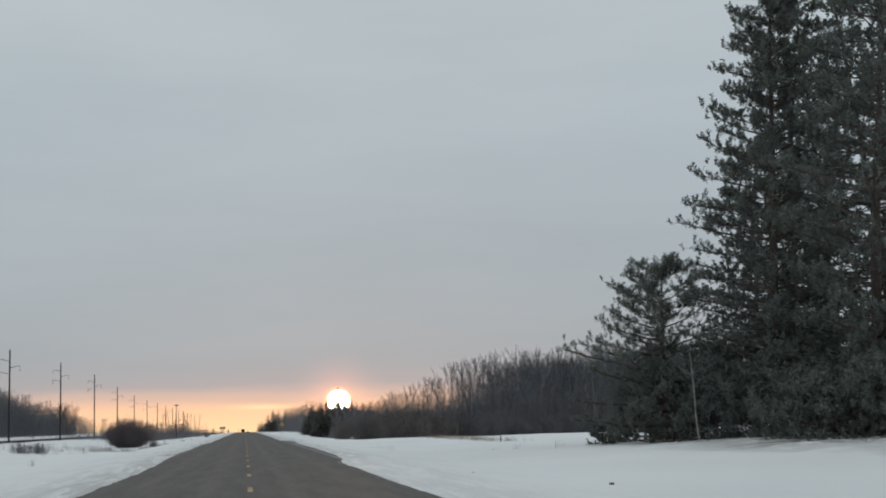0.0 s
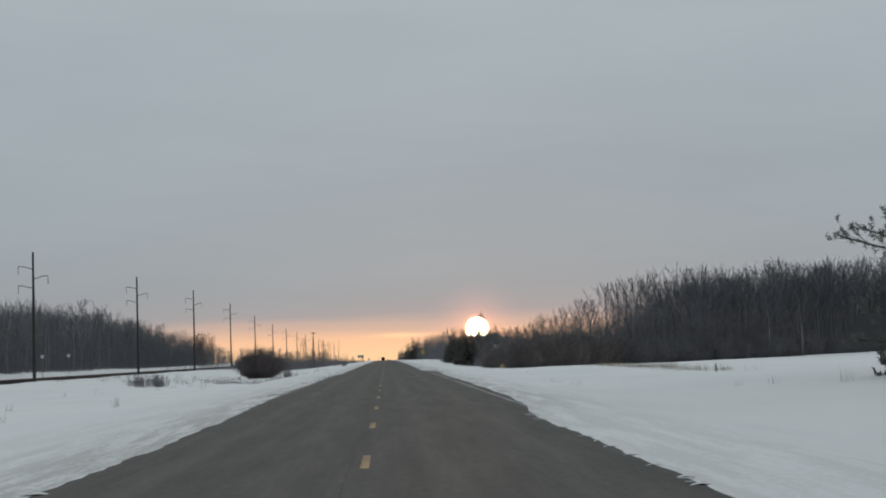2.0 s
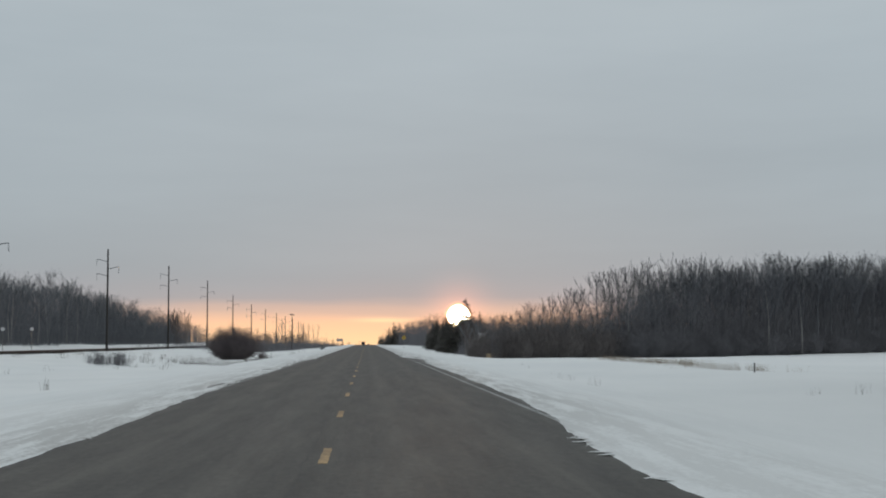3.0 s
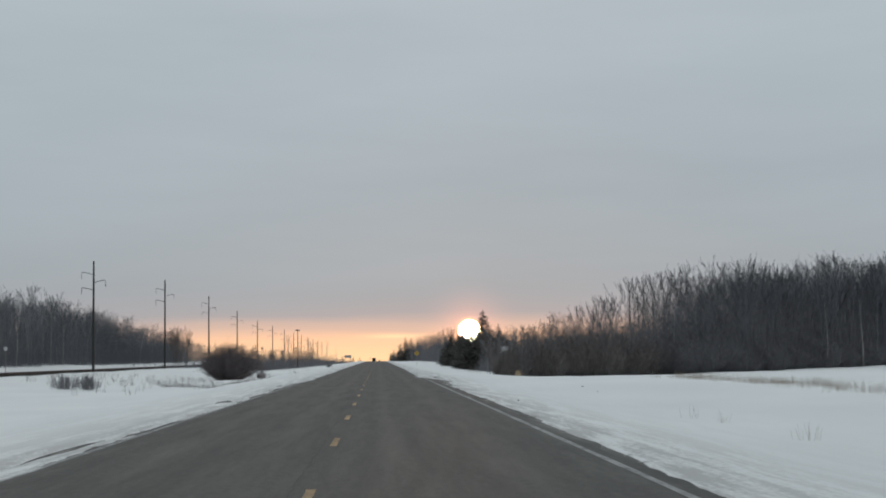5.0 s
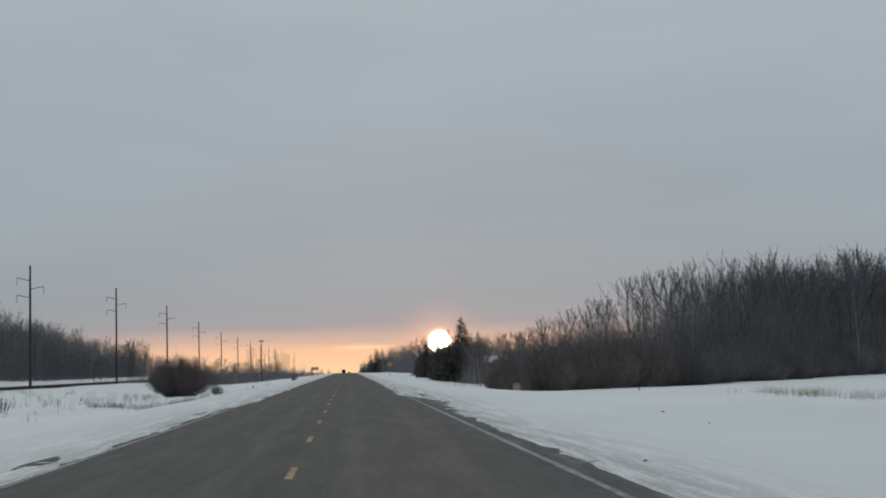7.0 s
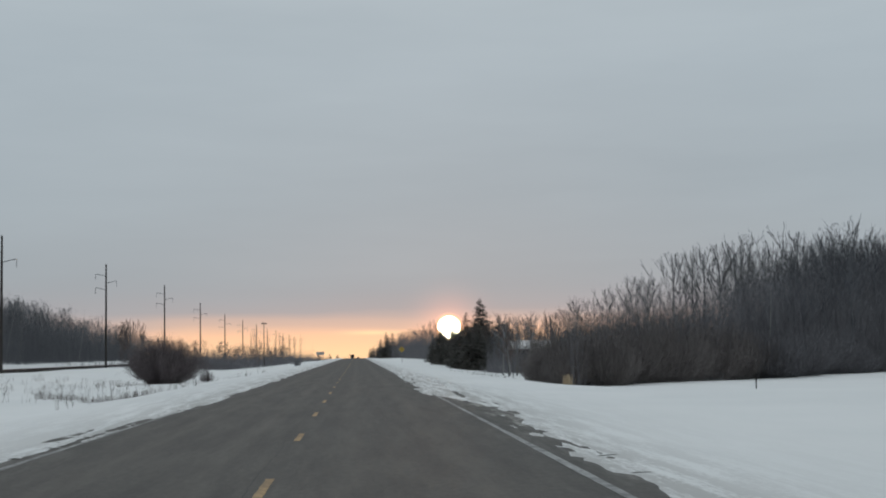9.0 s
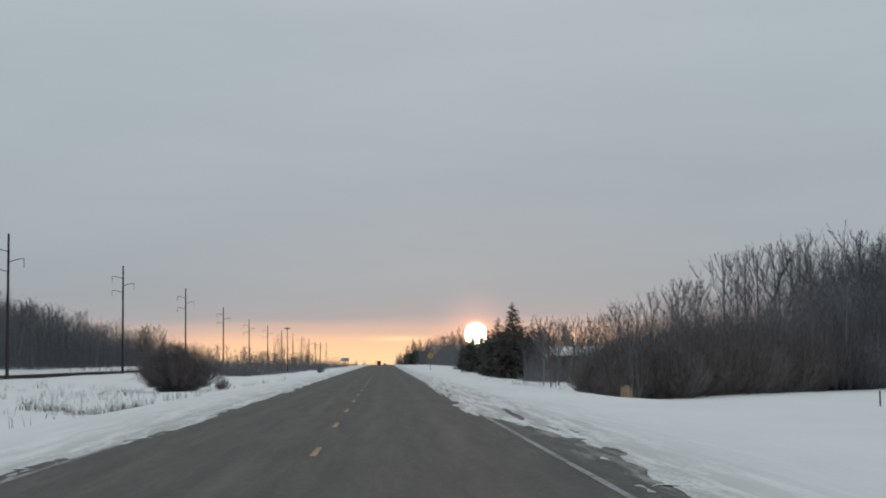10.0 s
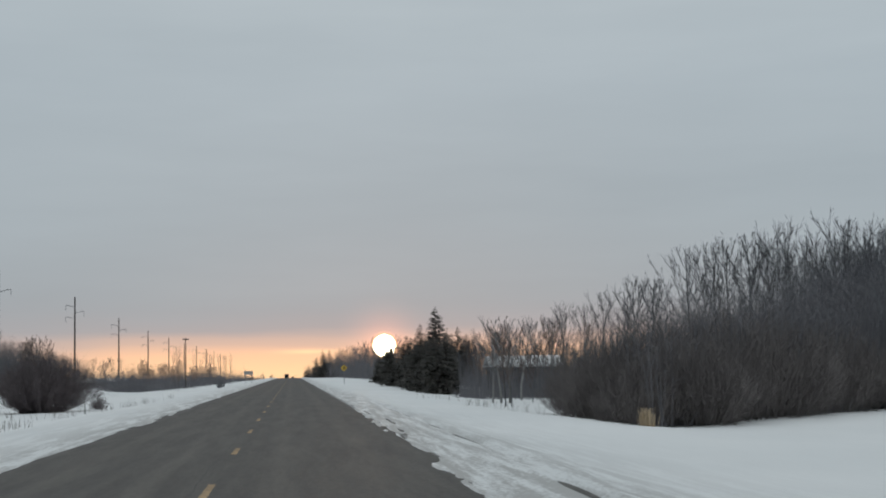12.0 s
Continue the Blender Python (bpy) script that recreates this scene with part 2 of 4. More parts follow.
NEEDLE = island_tone("pine_needles", (0.086, 0.101, 0.092), (0.186, 0.203, 0.180), 0.7)
SPRUCE = island_tone("spruce_needles", (0.040, 0.040, 0.036), (0.094, 0.086, 0.074), 0.75)
POLE = two_tone("weathered_pole", (0.024, 0.021, 0.020), (0.056, 0.049, 0.044), 5.0, (1, 1, 0.1))
STEEL = two_tone("galvanised_steel", (0.16, 0.165, 0.17), (0.26, 0.265, 0.27), 12.0, rough=0.5, metal=0.7, bump=0.1)
PORCELAIN = two_tone("grey_insulator", (0.20, 0.21, 0.22), (0.30, 0.31, 0.32), 10.0, rough=0.3, bump=0.0)
SHRUB = two_tone("shrub_twigs", (0.092, 0.076, 0.080), (0.178, 0.150, 0.152), 2.0, bump=0.0, vary=0.2)
BRUSH = two_tone("brown_brush", (0.108, 0.097, 0.095), (0.188, 0.168, 0.161), 2.0, bump=0.0)
ASPEN = two_tone("aspen_bark", (0.13, 0.128, 0.125), (0.29, 0.285, 0.275), 5.0, (1, 1, 0.3), vary=0.35)
PALE_TWIG = two_tone("pale_twigs", (0.110, 0.114, 0.124), (0.205, 0.210, 0.222), 2.0, bump=0.0, vary=0.25)
PALE_STEM = island_tone("pale_stems", (0.108, 0.112, 0.124), (0.176, 0.180, 0.194))
STRAW = island_tone("dry_grass", (0.20, 0.160, 0.120), (0.36, 0.300, 0.228))
PALE_STRAW = island_tone("pale_straw", (0.36, 0.275, 0.175), (0.58, 0.46, 0.32))
WEED = island_tone("dry_weed", (0.048, 0.038, 0.031), (0.118, 0.094, 0.073))
BALLAST = two_tone("track_ballast", (0.018, 0.018, 0.019), (0.040, 0.040, 0.041), 9.0, bump=0.0)
BALLAST.node_tree.nodes["Principled BSDF"].inputs["Specular IOR Level"].default_value = 0.05
TIE = two_tone("creosoted_tie", (0.03, 0.027, 0.025), (0.06, 0.054, 0.05), 5.0)
TIE.node_tree.nodes["Principled BSDF"].inputs["Specular IOR Level"].default_value = 0.05
RAIL = two_tone("rusty_rail", (0.05, 0.036, 0.030), (0.085, 0.062, 0.050), 6.0, rough=0.9)
WHITE_PAINT = two_tone("worn_white_paint", (0.13, 0.13, 0.128), (0.44, 0.44, 0.43), 7.0, (1, 0.3, 1), bump=0.1)
YELLOW_PAINT = two_tone("worn_yellow_paint", (0.21, 0.150, 0.092), (0.50, 0.335, 0.172), 9.0, (1, 0.4, 1), bump=0.1, vary=0.12)
SIGN_YELLOW = two_tone("yellow_sign_face", (0.48, 0.31, 0.03), (0.60, 0.40, 0.05), 4.0, rough=0.45, bump=0.0)
SIGN_BLACK = two_tone("black_sign_mark", (0.015, 0.015, 0.015), (0.03, 0.03, 0.03), 4.0, rough=0.5, bump=0.0)
SIGN_WHITE = two_tone("white_sign_face", (0.55, 0.55, 0.55), (0.72, 0.72, 0.72), 4.0, rough=0.5, bump=0.0)
SIGN_BACK = two_tone("dull_sign_back", (0.30, 0.295, 0.29), (0.42, 0.41, 0.40), 4.0, rough=0.6, bump=0.0)
DARK_PAINT = two_tone("dark_car_paint", (0.012, 0.012, 0.014), (0.022, 0.022, 0.025), 3.0, rough=0.3, bump=0.0)
RUBBER = two_tone("tyre_rubber", (0.015, 0.015, 0.015), (0.03, 0.03, 0.03), 20.0, bump=0.2)
GLASS_DARK = two_tone("dark_window", (0.02, 0.022, 0.025), (0.035, 0.037, 0.04), 3.0, rough=0.1, bump=0.0)
STONE = two_tone("dark_clod", (0.05, 0.045, 0.04), (0.12, 0.105, 0.09), 9.0, bump=0.5, dist=0.03)
FAR_WOOD = island_tone("far_wood", (0.055, 0.048, 0.048), (0.11, 0.096, 0.090))


# ---------------------------------------------------------------- mesh helpers
def mesh_of(name, verts, faces, mat, smooth=False):
    me = bpy.data.meshes.new(name)
    me.from_pydata(verts.tolist() if hasattr(verts, "tolist") else verts, [], faces.tolist() if hasattr(faces, "tolist") else faces)
    me.materials.append(mat)
    if smooth:
        me.polygons.foreach_set("use_smooth", [True] * len(me.polygons))
    me.update()
    return me


def stems(segs, sides=3):
    """Tapered sticks: rows of x0 y0 z0 x1 y1 z1 r0 r1."""
    s = np.asarray(segs, float).reshape(-1, 8)
    a, b, r0, r1 = s[:, :3], s[:, 3:6], s[:, 6], s[:, 7]
    d = b - a
    d /= np.maximum(np.linalg.norm(d, axis=1, keepdims=True), 1e-6)
    ref = np.where(np.abs(d[:, 2:3]) > 0.9, np.array([[1.0, 0, 0]]), np.array([[0, 0, 1.0]]))
    u = np.cross(d, ref)
    u /= np.maximum(np.linalg.norm(u, axis=1, keepdims=True), 1e-6)
    v = np.cross(d, u)
    ks = np.arange(sides) * 2 * np.pi / sides
    ring = np.cos(ks)[None, :, None] * u[:, None] + np.sin(ks)[None, :, None] * v[:, None]
    verts = np.stack([a[:, None] + ring * r0[:, None, None], b[:, None] + ring * r1[:, None, None]], 1).reshape(-1, 3)
    base = (np.arange(len(s)) * 2 * sides)[:, None, None]
    k = np.arange(sides)
    quad = np.stack([k, (k + 1) % sides, (k + 1) % sides + sides, k + sides], -1)[None]
    return verts, (base + quad).reshape(-1, 4)


def tube(segs, sides=6):
    """One continuous tapered tube through a chain of sticks, rows as for stems()."""
    s = np.asarray(segs, float).reshape(-1, 8)
    pts = np.r_[s[:, :3], s[-1:, 3:6]]
    rad = np.r_[s[:, 6], s[-1:, 7]]
    d = np.gradient(pts, axis=0)
    d /= np.linalg.norm(d, axis=1, keepdims=True)
    side = np.array([0.0, 1.0, 0.0]) if abs(d[:, 1]).max() < 0.8 else np.array([1.0, 0.0, 0.0])
    u = side - d * (d @ side)[:, None]
    u /= np.linalg.norm(u, axis=1, keepdims=True)
    v = np.cross(d, u)
    k = np.arange(sides) * 2 * np.pi / sides
    ring = np.cos(k)[None, :, None] * u[:, None] + np.sin(k)[None, :, None] * v[:, None]
    verts = (pts[:, None] + ring * rad[:, None, None]).reshape(-1, 3)
    faces = []
    for i in range(len(pts) - 1):
        for j in range(sides):
            a, b = i * sides + j, i * sides + (j + 1) % sides
            faces.append((a, b, b + sides, a + sides))
    faces.append(tuple(range(len(verts) - sides, len(verts))))
    return verts, faces


def slips(segs):
    """Twigs too fine for a round section: one tapered blade each, rows as for stems()."""
    s = np.asarray(segs, float).reshape(-1, 8)
    a, b = s[:, :3], s[:, 3:6]
    d = b - a
    r = np.random.RandomState(len(s))
    u = np.cross(d, r.normal(0, 1, d.shape))
    u /= np.maximum(np.linalg.norm(u, axis=1, keepdims=True), 1e-6)
    w = (s[:, 6:7] + s[:, 7:8]) * 0.85
    v = np.stack([a - u * w, a + u * w, b], 1).reshape(-1, 3)
    return v, np.arange(len(v)).reshape(-1, 3)


def joined(*parts):
    vs, fs, n = [], [], 0
    for v, f in parts:
        vs.append(np.asarray(v, float))
        fs.extend((np.asarray(f) + n).tolist())
        n += len(v)
    return np.concatenate(vs), fs


def part(name, bm, mat, parent, label="", smooth=False):
    """Links a bmesh, a mesh or (verts, faces) as one mesh object under a thing or a part."""
    if isinstance(bm, bpy.types.Mesh):
        me = bm
    elif isinstance(bm, tuple):
        me = mesh_of(name, bm[0], bm[1], mat, smooth)
    else:
        me = bpy.data.meshes.new(name)
        bm.to_mesh(me)
        bm.free()
        me.materials.append(mat)
        if smooth:
            me.polygons.foreach_set("use_smooth", [True] * len(me.polygons))
    ob = new(name, me)
    ob.parent = parent
    if label:
        tagged(ob, label)
    return ob


def thing(name, m, label, category, group="", kind=""):
    ob = new(name)
    ob.matrix_basis = m
    return tagged(ob, label, category, group, kind)


def box(x0, x1, y0, y1, z0, z1, bevel=0.0, bm=None):
    bm = bm or bmesh.new()
    vs = bmesh.ops.create_cube(bm, size=1.0)["verts"]
    for v in vs:
        v.co = Vector(((x0 + x1) / 2 + v.co.x * (x1 - x0), (y0 + y1) / 2 + v.co.y * (y1 - y0), (z0 + z1) / 2 + v.co.z * (z1 - z0)))
    if bevel:
        bmesh.ops.bevel(bm, geom=[e for e in bm.edges if e.verts[0] in vs], offset=bevel, segments=2, affect="EDGES")
    return bm


# ---------------------------------------------------------------- ground
def smooth(a, b, x):
    f = min(1.0, max(0.0, (x - a) / (b - a)))
    return f * f * (3 - 2 * f)


def along(y, *pairs):
    return float(np.interp(y, [p[0] for p in pairs], [p[1] for p in pairs]))


def lie(y):
    """The road's level: flat to the crest, then falling away."""
    return -0.004 * max(0.0, y - 660.0) - 0.004 * max(0.0, y - 720.0)


def snow_edge(side, y):
    if side > 0:
        return along(y, (0, 3.75), (58, 3.72), (66, 4.25), (74, 4.6), (100, 4.74), (128, 4.8), (145, 4.85), (150, 5.2), (158, 5.1), (163, 4.6), (168, 4.0), (176, 4.05), (186, 4.2), (240, 4.3), (400, 4.25))
    return along(y, (0, 3.95), (60, 3.85), (80, 4.15), (95, 4.45), (150, 4.52), (157, 4.12), (180, 4.05), (260, 4.2))


def land(x, y):
    """The open ground away from the carriageway."""
    a = abs(x)
    if x > 0:
        base = along(y, (0, 0.10), (70, 0.06), (105, -0.02), (165, -0.14), (208, -0.98), (260, -1.0), (300, -0.9), (345, -0.6), (500, -0.3))
        z = base * smooth(9, 18, a) - 0.22 * smooth(4.5, 8, a) * (1 - smooth(11, 17, a))
        z += (0.22 * smooth(18.5, 24, a) + 0.2 * smooth(24, 30, a)) * (1 - smooth(72, 95, y))
        z += 0.16 * smooth(17, 20.5, a) * smooth(38, 47, y) * (1 - smooth(60, 70, y))
        z += 0.13 * noise.noise(Vector((x * 0.7, y * 0.6, 2.5))) * smooth(16, 20, a) * (1 - smooth(70, 80, y))
        z += 0.25 * smooth(60, 130, a)
    else:
        dip = along(y, (0, -1.1), (120, -1.25), (230, -1.55), (300, -1.9), (420, -1.5), (700, -0.9))
        z = dip * smooth(5.5, 17, a) + (-0.55 - dip) * smooth(27, 47, a)
        z += 1.30 * smooth(57.2, 61.6, a) + 0.45 * smooth(61.6, 68, a) + 0.8 * smooth(68, 120, a)
    n = noise.noise(Vector((x * 0.09, y * 0.05, 3.1))) * 0.16 + noise.noise(Vector((x * 0.4, y * 0.2, 7.7))) * 0.05
    return z + n * smooth(5.5, 12, a)


def ground_z(x, y):
    a = abs(x)
    e = snow_edge(x, y)
    n = 0.35 * noise.noise(Vector((x * 0.9, y * 0.08, 1.3))) + 0.55 * noise.noise(Vector((x * 3.2, y * 0.13, 5.2))) + 0.5 * noise.noise(Vector((x * 5.5, y * 0.4, 9.2))) + 0.22 * noise.noise(Vector((x * 7.0, y * 1.3, 2.2))) + 0.22 * noise.noise(Vector((x * 2.0, y * 0.5, 6.6))) + 0.26 * noise.noise(Vector((x * 3.4, y * 2.1, 8.4)))
    worn = smooth(60, 76, y) * (1 - smooth(200, 260, y)) if x > 0 else 0.9 * smooth(75, 105, y) * (1 - smooth(200, 260, y))
    calm = 1 - 0.55 * smooth(60, 70, y) * (1 - smooth(105, 140, y)) if x > 0 else 1.0
    bank = (a - e) * (0.16 - 0.08 * worn * calm) + (0.032 + 0.016 * worn) * calm * n
    bank = min(max(bank, -0.07), 0.10 + 0.03 * n)
    ridge = math.exp(-((a - e - 1.5 - 0.3 * n) / 0.45) ** 2) * 0.09 + math.exp(-((a - e - 3.1 - 0.4 * n) / 0.6) ** 2) * 0.07
    bank += ridge * (0.7 + 0.6 * noise.noise(Vector((x * 0.2, y * 0.12, 4.4))))
    if 20 < y < 240 and 0.0 < a - e < 1.2 and (x < 0 or y > 165):
        # slits where the road shows through the thin edge
        bank -= (0.45 if x > 0 else 0.3) * smooth(24, 60, y) * max(0.0, noise.noise(Vector((x * 3.4, y * 0.11, 11.0))) - 0.27) * math.exp(-((a - e - 0.4) / 0.3) ** 2)
    if 158 < y < 240 and 4.5 < x < 6.2:
        # a wheel rut worn through the bank
        rut = smooth(160, 168, y) * (1 - smooth(212, 236, y)) * math.exp(-((a - along(y, (160, 4.95), (168, 5.06), (183, 5.42), (210, 5.5))) / 0.12) ** 2)
        bank -= rut * (0.15 + 0.20 * noise.noise(Vector((x * 1.5, y * 0.3, 3.3))))
    return lie(y) + bank + land(x, y)


def build_ground():
    xs = np.r_[np.array([-2600, -1500, -800, -450, -280, -180, -120, -90.0]), np.arange(-75, -60, 3.0), np.arange(-60, -22, 2.0), np.arange(-22, -7, 0.8), np.arange(-7, -5, 0.25), np.arange(-5, -3.3, 0.11), np.array([-3.2, 0.0, 3.2]),
               np.arange(3.31, 6.2, 0.11), np.arange(6.2, 9, 0.25), np.arange(9, 26, 0.7), np.arange(26, 60, 2.0), np.arange(60, 130, 5.0), np.array([135, 180, 280, 450, 800, 1500, 2600.0])]
    ys = np.r_[np.array([-300, -120, -50, -20.0]), np.arange(-8, 24, 2.0), np.arange(24, 78, 0.32), np.arange(78, 175, 0.42), np.arange(175, 260, 1.4), np.arange(260, 460, 4.0), np.arange(460, 760, 12.0), np.arange(760, 1300, 60.0), np.array([1400, 1700, 2100, 2700, 3400.0])]
    verts = [(x, y, ground_z(x, y)) for y in ys for x in xs]
    nx, ny = len(xs), len(ys)
    i, j = np.meshgrid(np.arange(nx - 1), np.arange(ny - 1))
    q = (j * nx + i).ravel()
    faces = np.stack([q, q + 1, q + nx + 1, q + nx], -1)
    ob = new("ground", mesh_of("ground", verts, faces, SNOW, True))
    return tagged(ob, "open field covered in white snow with ploughed banks beside the road", "snow field", kind="structure")


def build_road():
    xs = [-5.7, -5.4, -3.7, -1.9, 0.0, 1.9, 3.7, 5.62, 5.85]
    ys = np.r_[np.arange(-60, 640, 20.0), np.arange(640, 1400, 10.0)]
    verts = [(x, y, lie(y) - 0.00072 * x * x - (0.2 if x > 5.7 or x < -5.6 else 0.0)) for y in ys for x in xs]
    nx = len(xs)
    i, j = np.meshgrid(np.arange(nx - 1), np.arange(len(ys) - 1))
    q = (j * nx + i).ravel()
    faces = np.stack([q, q + 1, q + nx + 1, q + nx], -1)
    ob = new("road", mesh_of("road", verts, faces, ASPHALT, True))
    return tagged(ob, "straight two-lane asphalt road, dry and salt-stained, between snow banks", "road", kind="structure")


ground = build_ground()
road = build_road()


def road_level(x, y):
    return lie(y) - 0.00072 * x * x


DASH_STEP, DASH_START = 10.541, 3.486


def dash_mesh():
    rnd = random.Random(5)
    bm = bmesh.new()
    n = 10
    rows = []
    for k in range(n + 1):
        y = -1.25 + 2.5 * k / n
        rows.append([bm.verts.new((sx * (0.060 + rnd.uniform(-0.010, 0.005)), y + rnd.uniform(-0.03, 0.03), 0.004)) for sx in (-1, 1)])
    for p, q in zip(rows, rows[1:]):
        bm.faces.new((p[0], p[1], q[1], q[0]))
    edge = bmesh.ops.extrude_face_region(bm, geom=list(bm.faces))
    for v in [g for g in edge["geom"] if isinstance(g, bmesh.types.BMVert)]:
        v.co.z = -0.004
    me = bpy.data.meshes.new("centre_dash")
    bmesh.ops.recalc_face_normals(bm, faces=list(bm.faces))
    bm.to_mesh(me)
    bm.free()
    me.materials.append(YELLOW_PAINT)
    return me


def stripe(name, side, y0, y1, off):
    rnd = random.Random(int(off * 10) + side)
    ys = np.arange(y0, y1, 2.0)
    verts, faces = [], []
    for k, y in enumerate(ys):
        w = 0.070 + rnd.uniform(-0.018, 0.008)
        for dx in (-w, w):
            x = side * off + dx
            verts.append((x, y, road_level(x, y) + 0.004))
        if k:
            b = 2 * k
            faces.append((b - 2, b - 1, b + 1, b))
    return part(name, (np.array(verts), faces), WHITE_PAINT, road, "faded white edge line")


dash_me = dash_mesh()
for k in range(-1, 62):
    y = DASH_START + k * DASH_STEP
    part("centre_dash", dash_me, None, road).location = (0, y, road_level(0, y))
stripe("edge_line", 1, 60.0, 640.0, 4.12)
stripe("edge_line", -1, 60.0, 640.0, 4.12)


def crack(name, x0, y0, y1, seed):
    rnd = random.Random(seed)
    verts, faces, x, y, k = [], [], x0, y0, 0
    while y < y1:
        w = rnd.uniform(0.006, 0.013)
        for dx in (-w, w):
            verts.append((x + dx, y, road_level(x, y) + 0.003))
        if k:
            b = 2 * k
            faces.append((b - 2, b - 1, b + 1, b))
        x += rnd.uniform(-0.028, 0.028) + (x0 - x) * 0.25
        y += rnd.uniform(0.25, 0.6)
        k += 1
    return part(name, (np.array(verts), faces), TAR, road, "dark sealed seam")


TAR = two_tone("tar_seam", (0.042, 0.040, 0.038), (0.085, 0.080, 0.076), 6.0, bump=0.1)
crack("seam", -0.22, 10, 240, 1)


# ---------------------------------------------------------------- trees
def bare_tree(seed, h, spread, limbs=14, start=0.4, lean=0.02, twig=0.0105, deep=2, thick=1.0):
    """A leafless poplar: a straight stem that breaks into steep limbs, with upswept branches and fine twigs."""
    rnd = random.Random(seed)
    trunk, crown, fine = [], [], []
    r0 = (h * 0.009 + 0.03) * thick
    pts, p, d = [], Vector((0, 0, -0.3)), Vector((rnd.gauss(0, lean), rnd.gauss(0, lean), 1)).normalized()
    n = 9
    for k in range(n + 1):
        pts.append((p.copy(), r0 * (1 - 0.9 * k / n) + 0.008))
        p = p + d * ((h * 0.97 + 0.3) / n)
        d = (d + Vector((rnd.gauss(0, 0.035), rnd.gauss(0, 0.035), 0))).normalized()
    for (a, ra), (b, rb) in zip(pts, pts[1:]):
        trunk.append((*a, *b, ra, rb))

    def limb(a, way, length, r, depth):
        q, w, steps = a, way, (3, 2, 1)[depth]
        for s in range(steps):
            e = q + w * (length / steps)
            (crown if depth < 1 else fine).append((*q, *e, r * (1 - 0.27 * s), max(r * (0.73 - 0.27 * s), 0.006)))
            if depth < deep:
                for _ in range(5 if depth else 3):
                    f = q.lerp(e, rnd.uniform(0.1, 1.0))
                    bend = 0.34 if depth else 0.40
                    t = (w + Vector((rnd.gauss(0, bend), rnd.gauss(0, bend), abs(rnd.gauss(0.25, 0.2))))).normalized()
                    limb(f, t, length * rnd.uniform(0.24, 0.42), max(r * 0.45, twig), depth + 1)
            q, w = e, (w + Vector((rnd.gauss(0, 0.06), rnd.gauss(0, 0.06), 0.22))).normalized()
        if depth < 2 and deep > 1:
            for _ in range(4 - depth):
                t = q + (w + Vector((rnd.gauss(0, 0.42), rnd.gauss(0, 0.42), rnd.gauss(0, 0.2)))).normalized() * length * rnd.uniform(0.14, 0.26)
                fine.append((*q, *t, twig, 0.006))

    for k in range(limbs):
        f = start + (0.97 - start) * ((k + rnd.random()) / limbs) ** 0.9
        i = min(n - 1, int(f * n))
        a = pts[i][0].lerp(pts[i + 1][0], f * n - i)
        az = k * 2.4 + rnd.uniform(-0.5, 0.5)
        out = rnd.uniform(0.35, 0.95)
        way = Vector((math.cos(az) * out, math.sin(az) * out, 1.0)).normalized()
        reach = min(spread * rnd.uniform(0.85, 1.25), (h * rnd.uniform(0.86, 0.97) - a.z) * 1.0 + 0.5)
        limb(a, way, reach, max(0.02, r0 * 0.42 * (1.1 - 0.75 * f)), 0)
    return tube(trunk, 6), joined(stems(crown, 3), slips(fine)) if fine else stems(crown, 3)


def tree_kind(name, label, seed, h, spread, bark, twigs, group, **kw):
    t, c = bare_tree(seed, h, spread, **kw)
    root = thing(name, pose(0, 0, -500), label, "tree", group)
    part("trunk", t, bark, root, smooth=True)
    part("crown", c, twigs, root)
    return root


def plant(kind, x, y, scale=1.0, turn=0.0, wide=1.0, lift=0.0):
    m = Matrix.Translation((x, y, ground_z(x, y) - 0.05 + lift)) @ Matrix.Rotation(turn, 4, "Z")
    ob = copy_thing(kind, m)
    ob.scale = (scale * wide, scale * wide, scale)
    return ob


def discard(root):
    for o in [*root.children_recursive, root]:
        bpy.data.objects.remove(o)


R_GROUP, L_GROUP = "bare trees of the wood beyond the field", "bare trees of the wood behind the tracks"
TALL = "tall leafless grey tree at the edge of a dense wood"
kinds = [tree_kind("bare_tree", TALL, 11 + k, h, sp, BARK, TWIG, R_GROUP, limbs=lb, start=st)
         for k, (h, sp, lb, st) in enumerate([(14, 5.0, 15, 0.36), (15, 4.6, 15, 0.40), (13, 5.4, 15, 0.30), (16, 5.2, 16, 0.42), (14, 4.4, 14, 0.34)])]
aspens = [tree_kind("aspen_tree", "leafless aspen with pale grey bark in the wood", 71 + k, h, sp, ASPEN, PALE_TWIG, "pale aspens", limbs=15, start=0.36)
          for k, (h, sp) in enumerate([(14, 4.2), (14.5, 3.8), (13.5, 4.8)])]
small = [tree_kind("small_bare_tree", "small leafless tree with reddish brown twigs in the hedgerow", 31 + k, h, sp, BARK, TWIG_RED, "small bare trees of the hedgerow", limbs=11, start=0.22, thick=0.6)
         for k, (h, sp) in enumerate([(7, 2.6), (8, 2.2), (6, 2.8)])]
light = [tree_kind("bare_tree", "distant leafless tree beside the road", 61 + k, 14, 4.4, BARK, TWIG, "distant bare trees", limbs=14, start=0.22, deep=1, twig=0.03)
         for k in range(3)]
birches = [tree_kind("birch_tree", "slender leafless birch tree with a pale trunk", 41 + k, h, sp, BIRCH, TWIG, "pale birches", limbs=11, start=0.45, thick=0.7)
           for k, (h, sp) in enumerate([(11, 2.2), (9, 2.0)])]

rnd = random.Random(77)


def front(s, back=0.0):
    """A place on the wood's front edge, s along it, back metres behind it."""
    return 17 + 47 * s, 208 + 54 * s + back


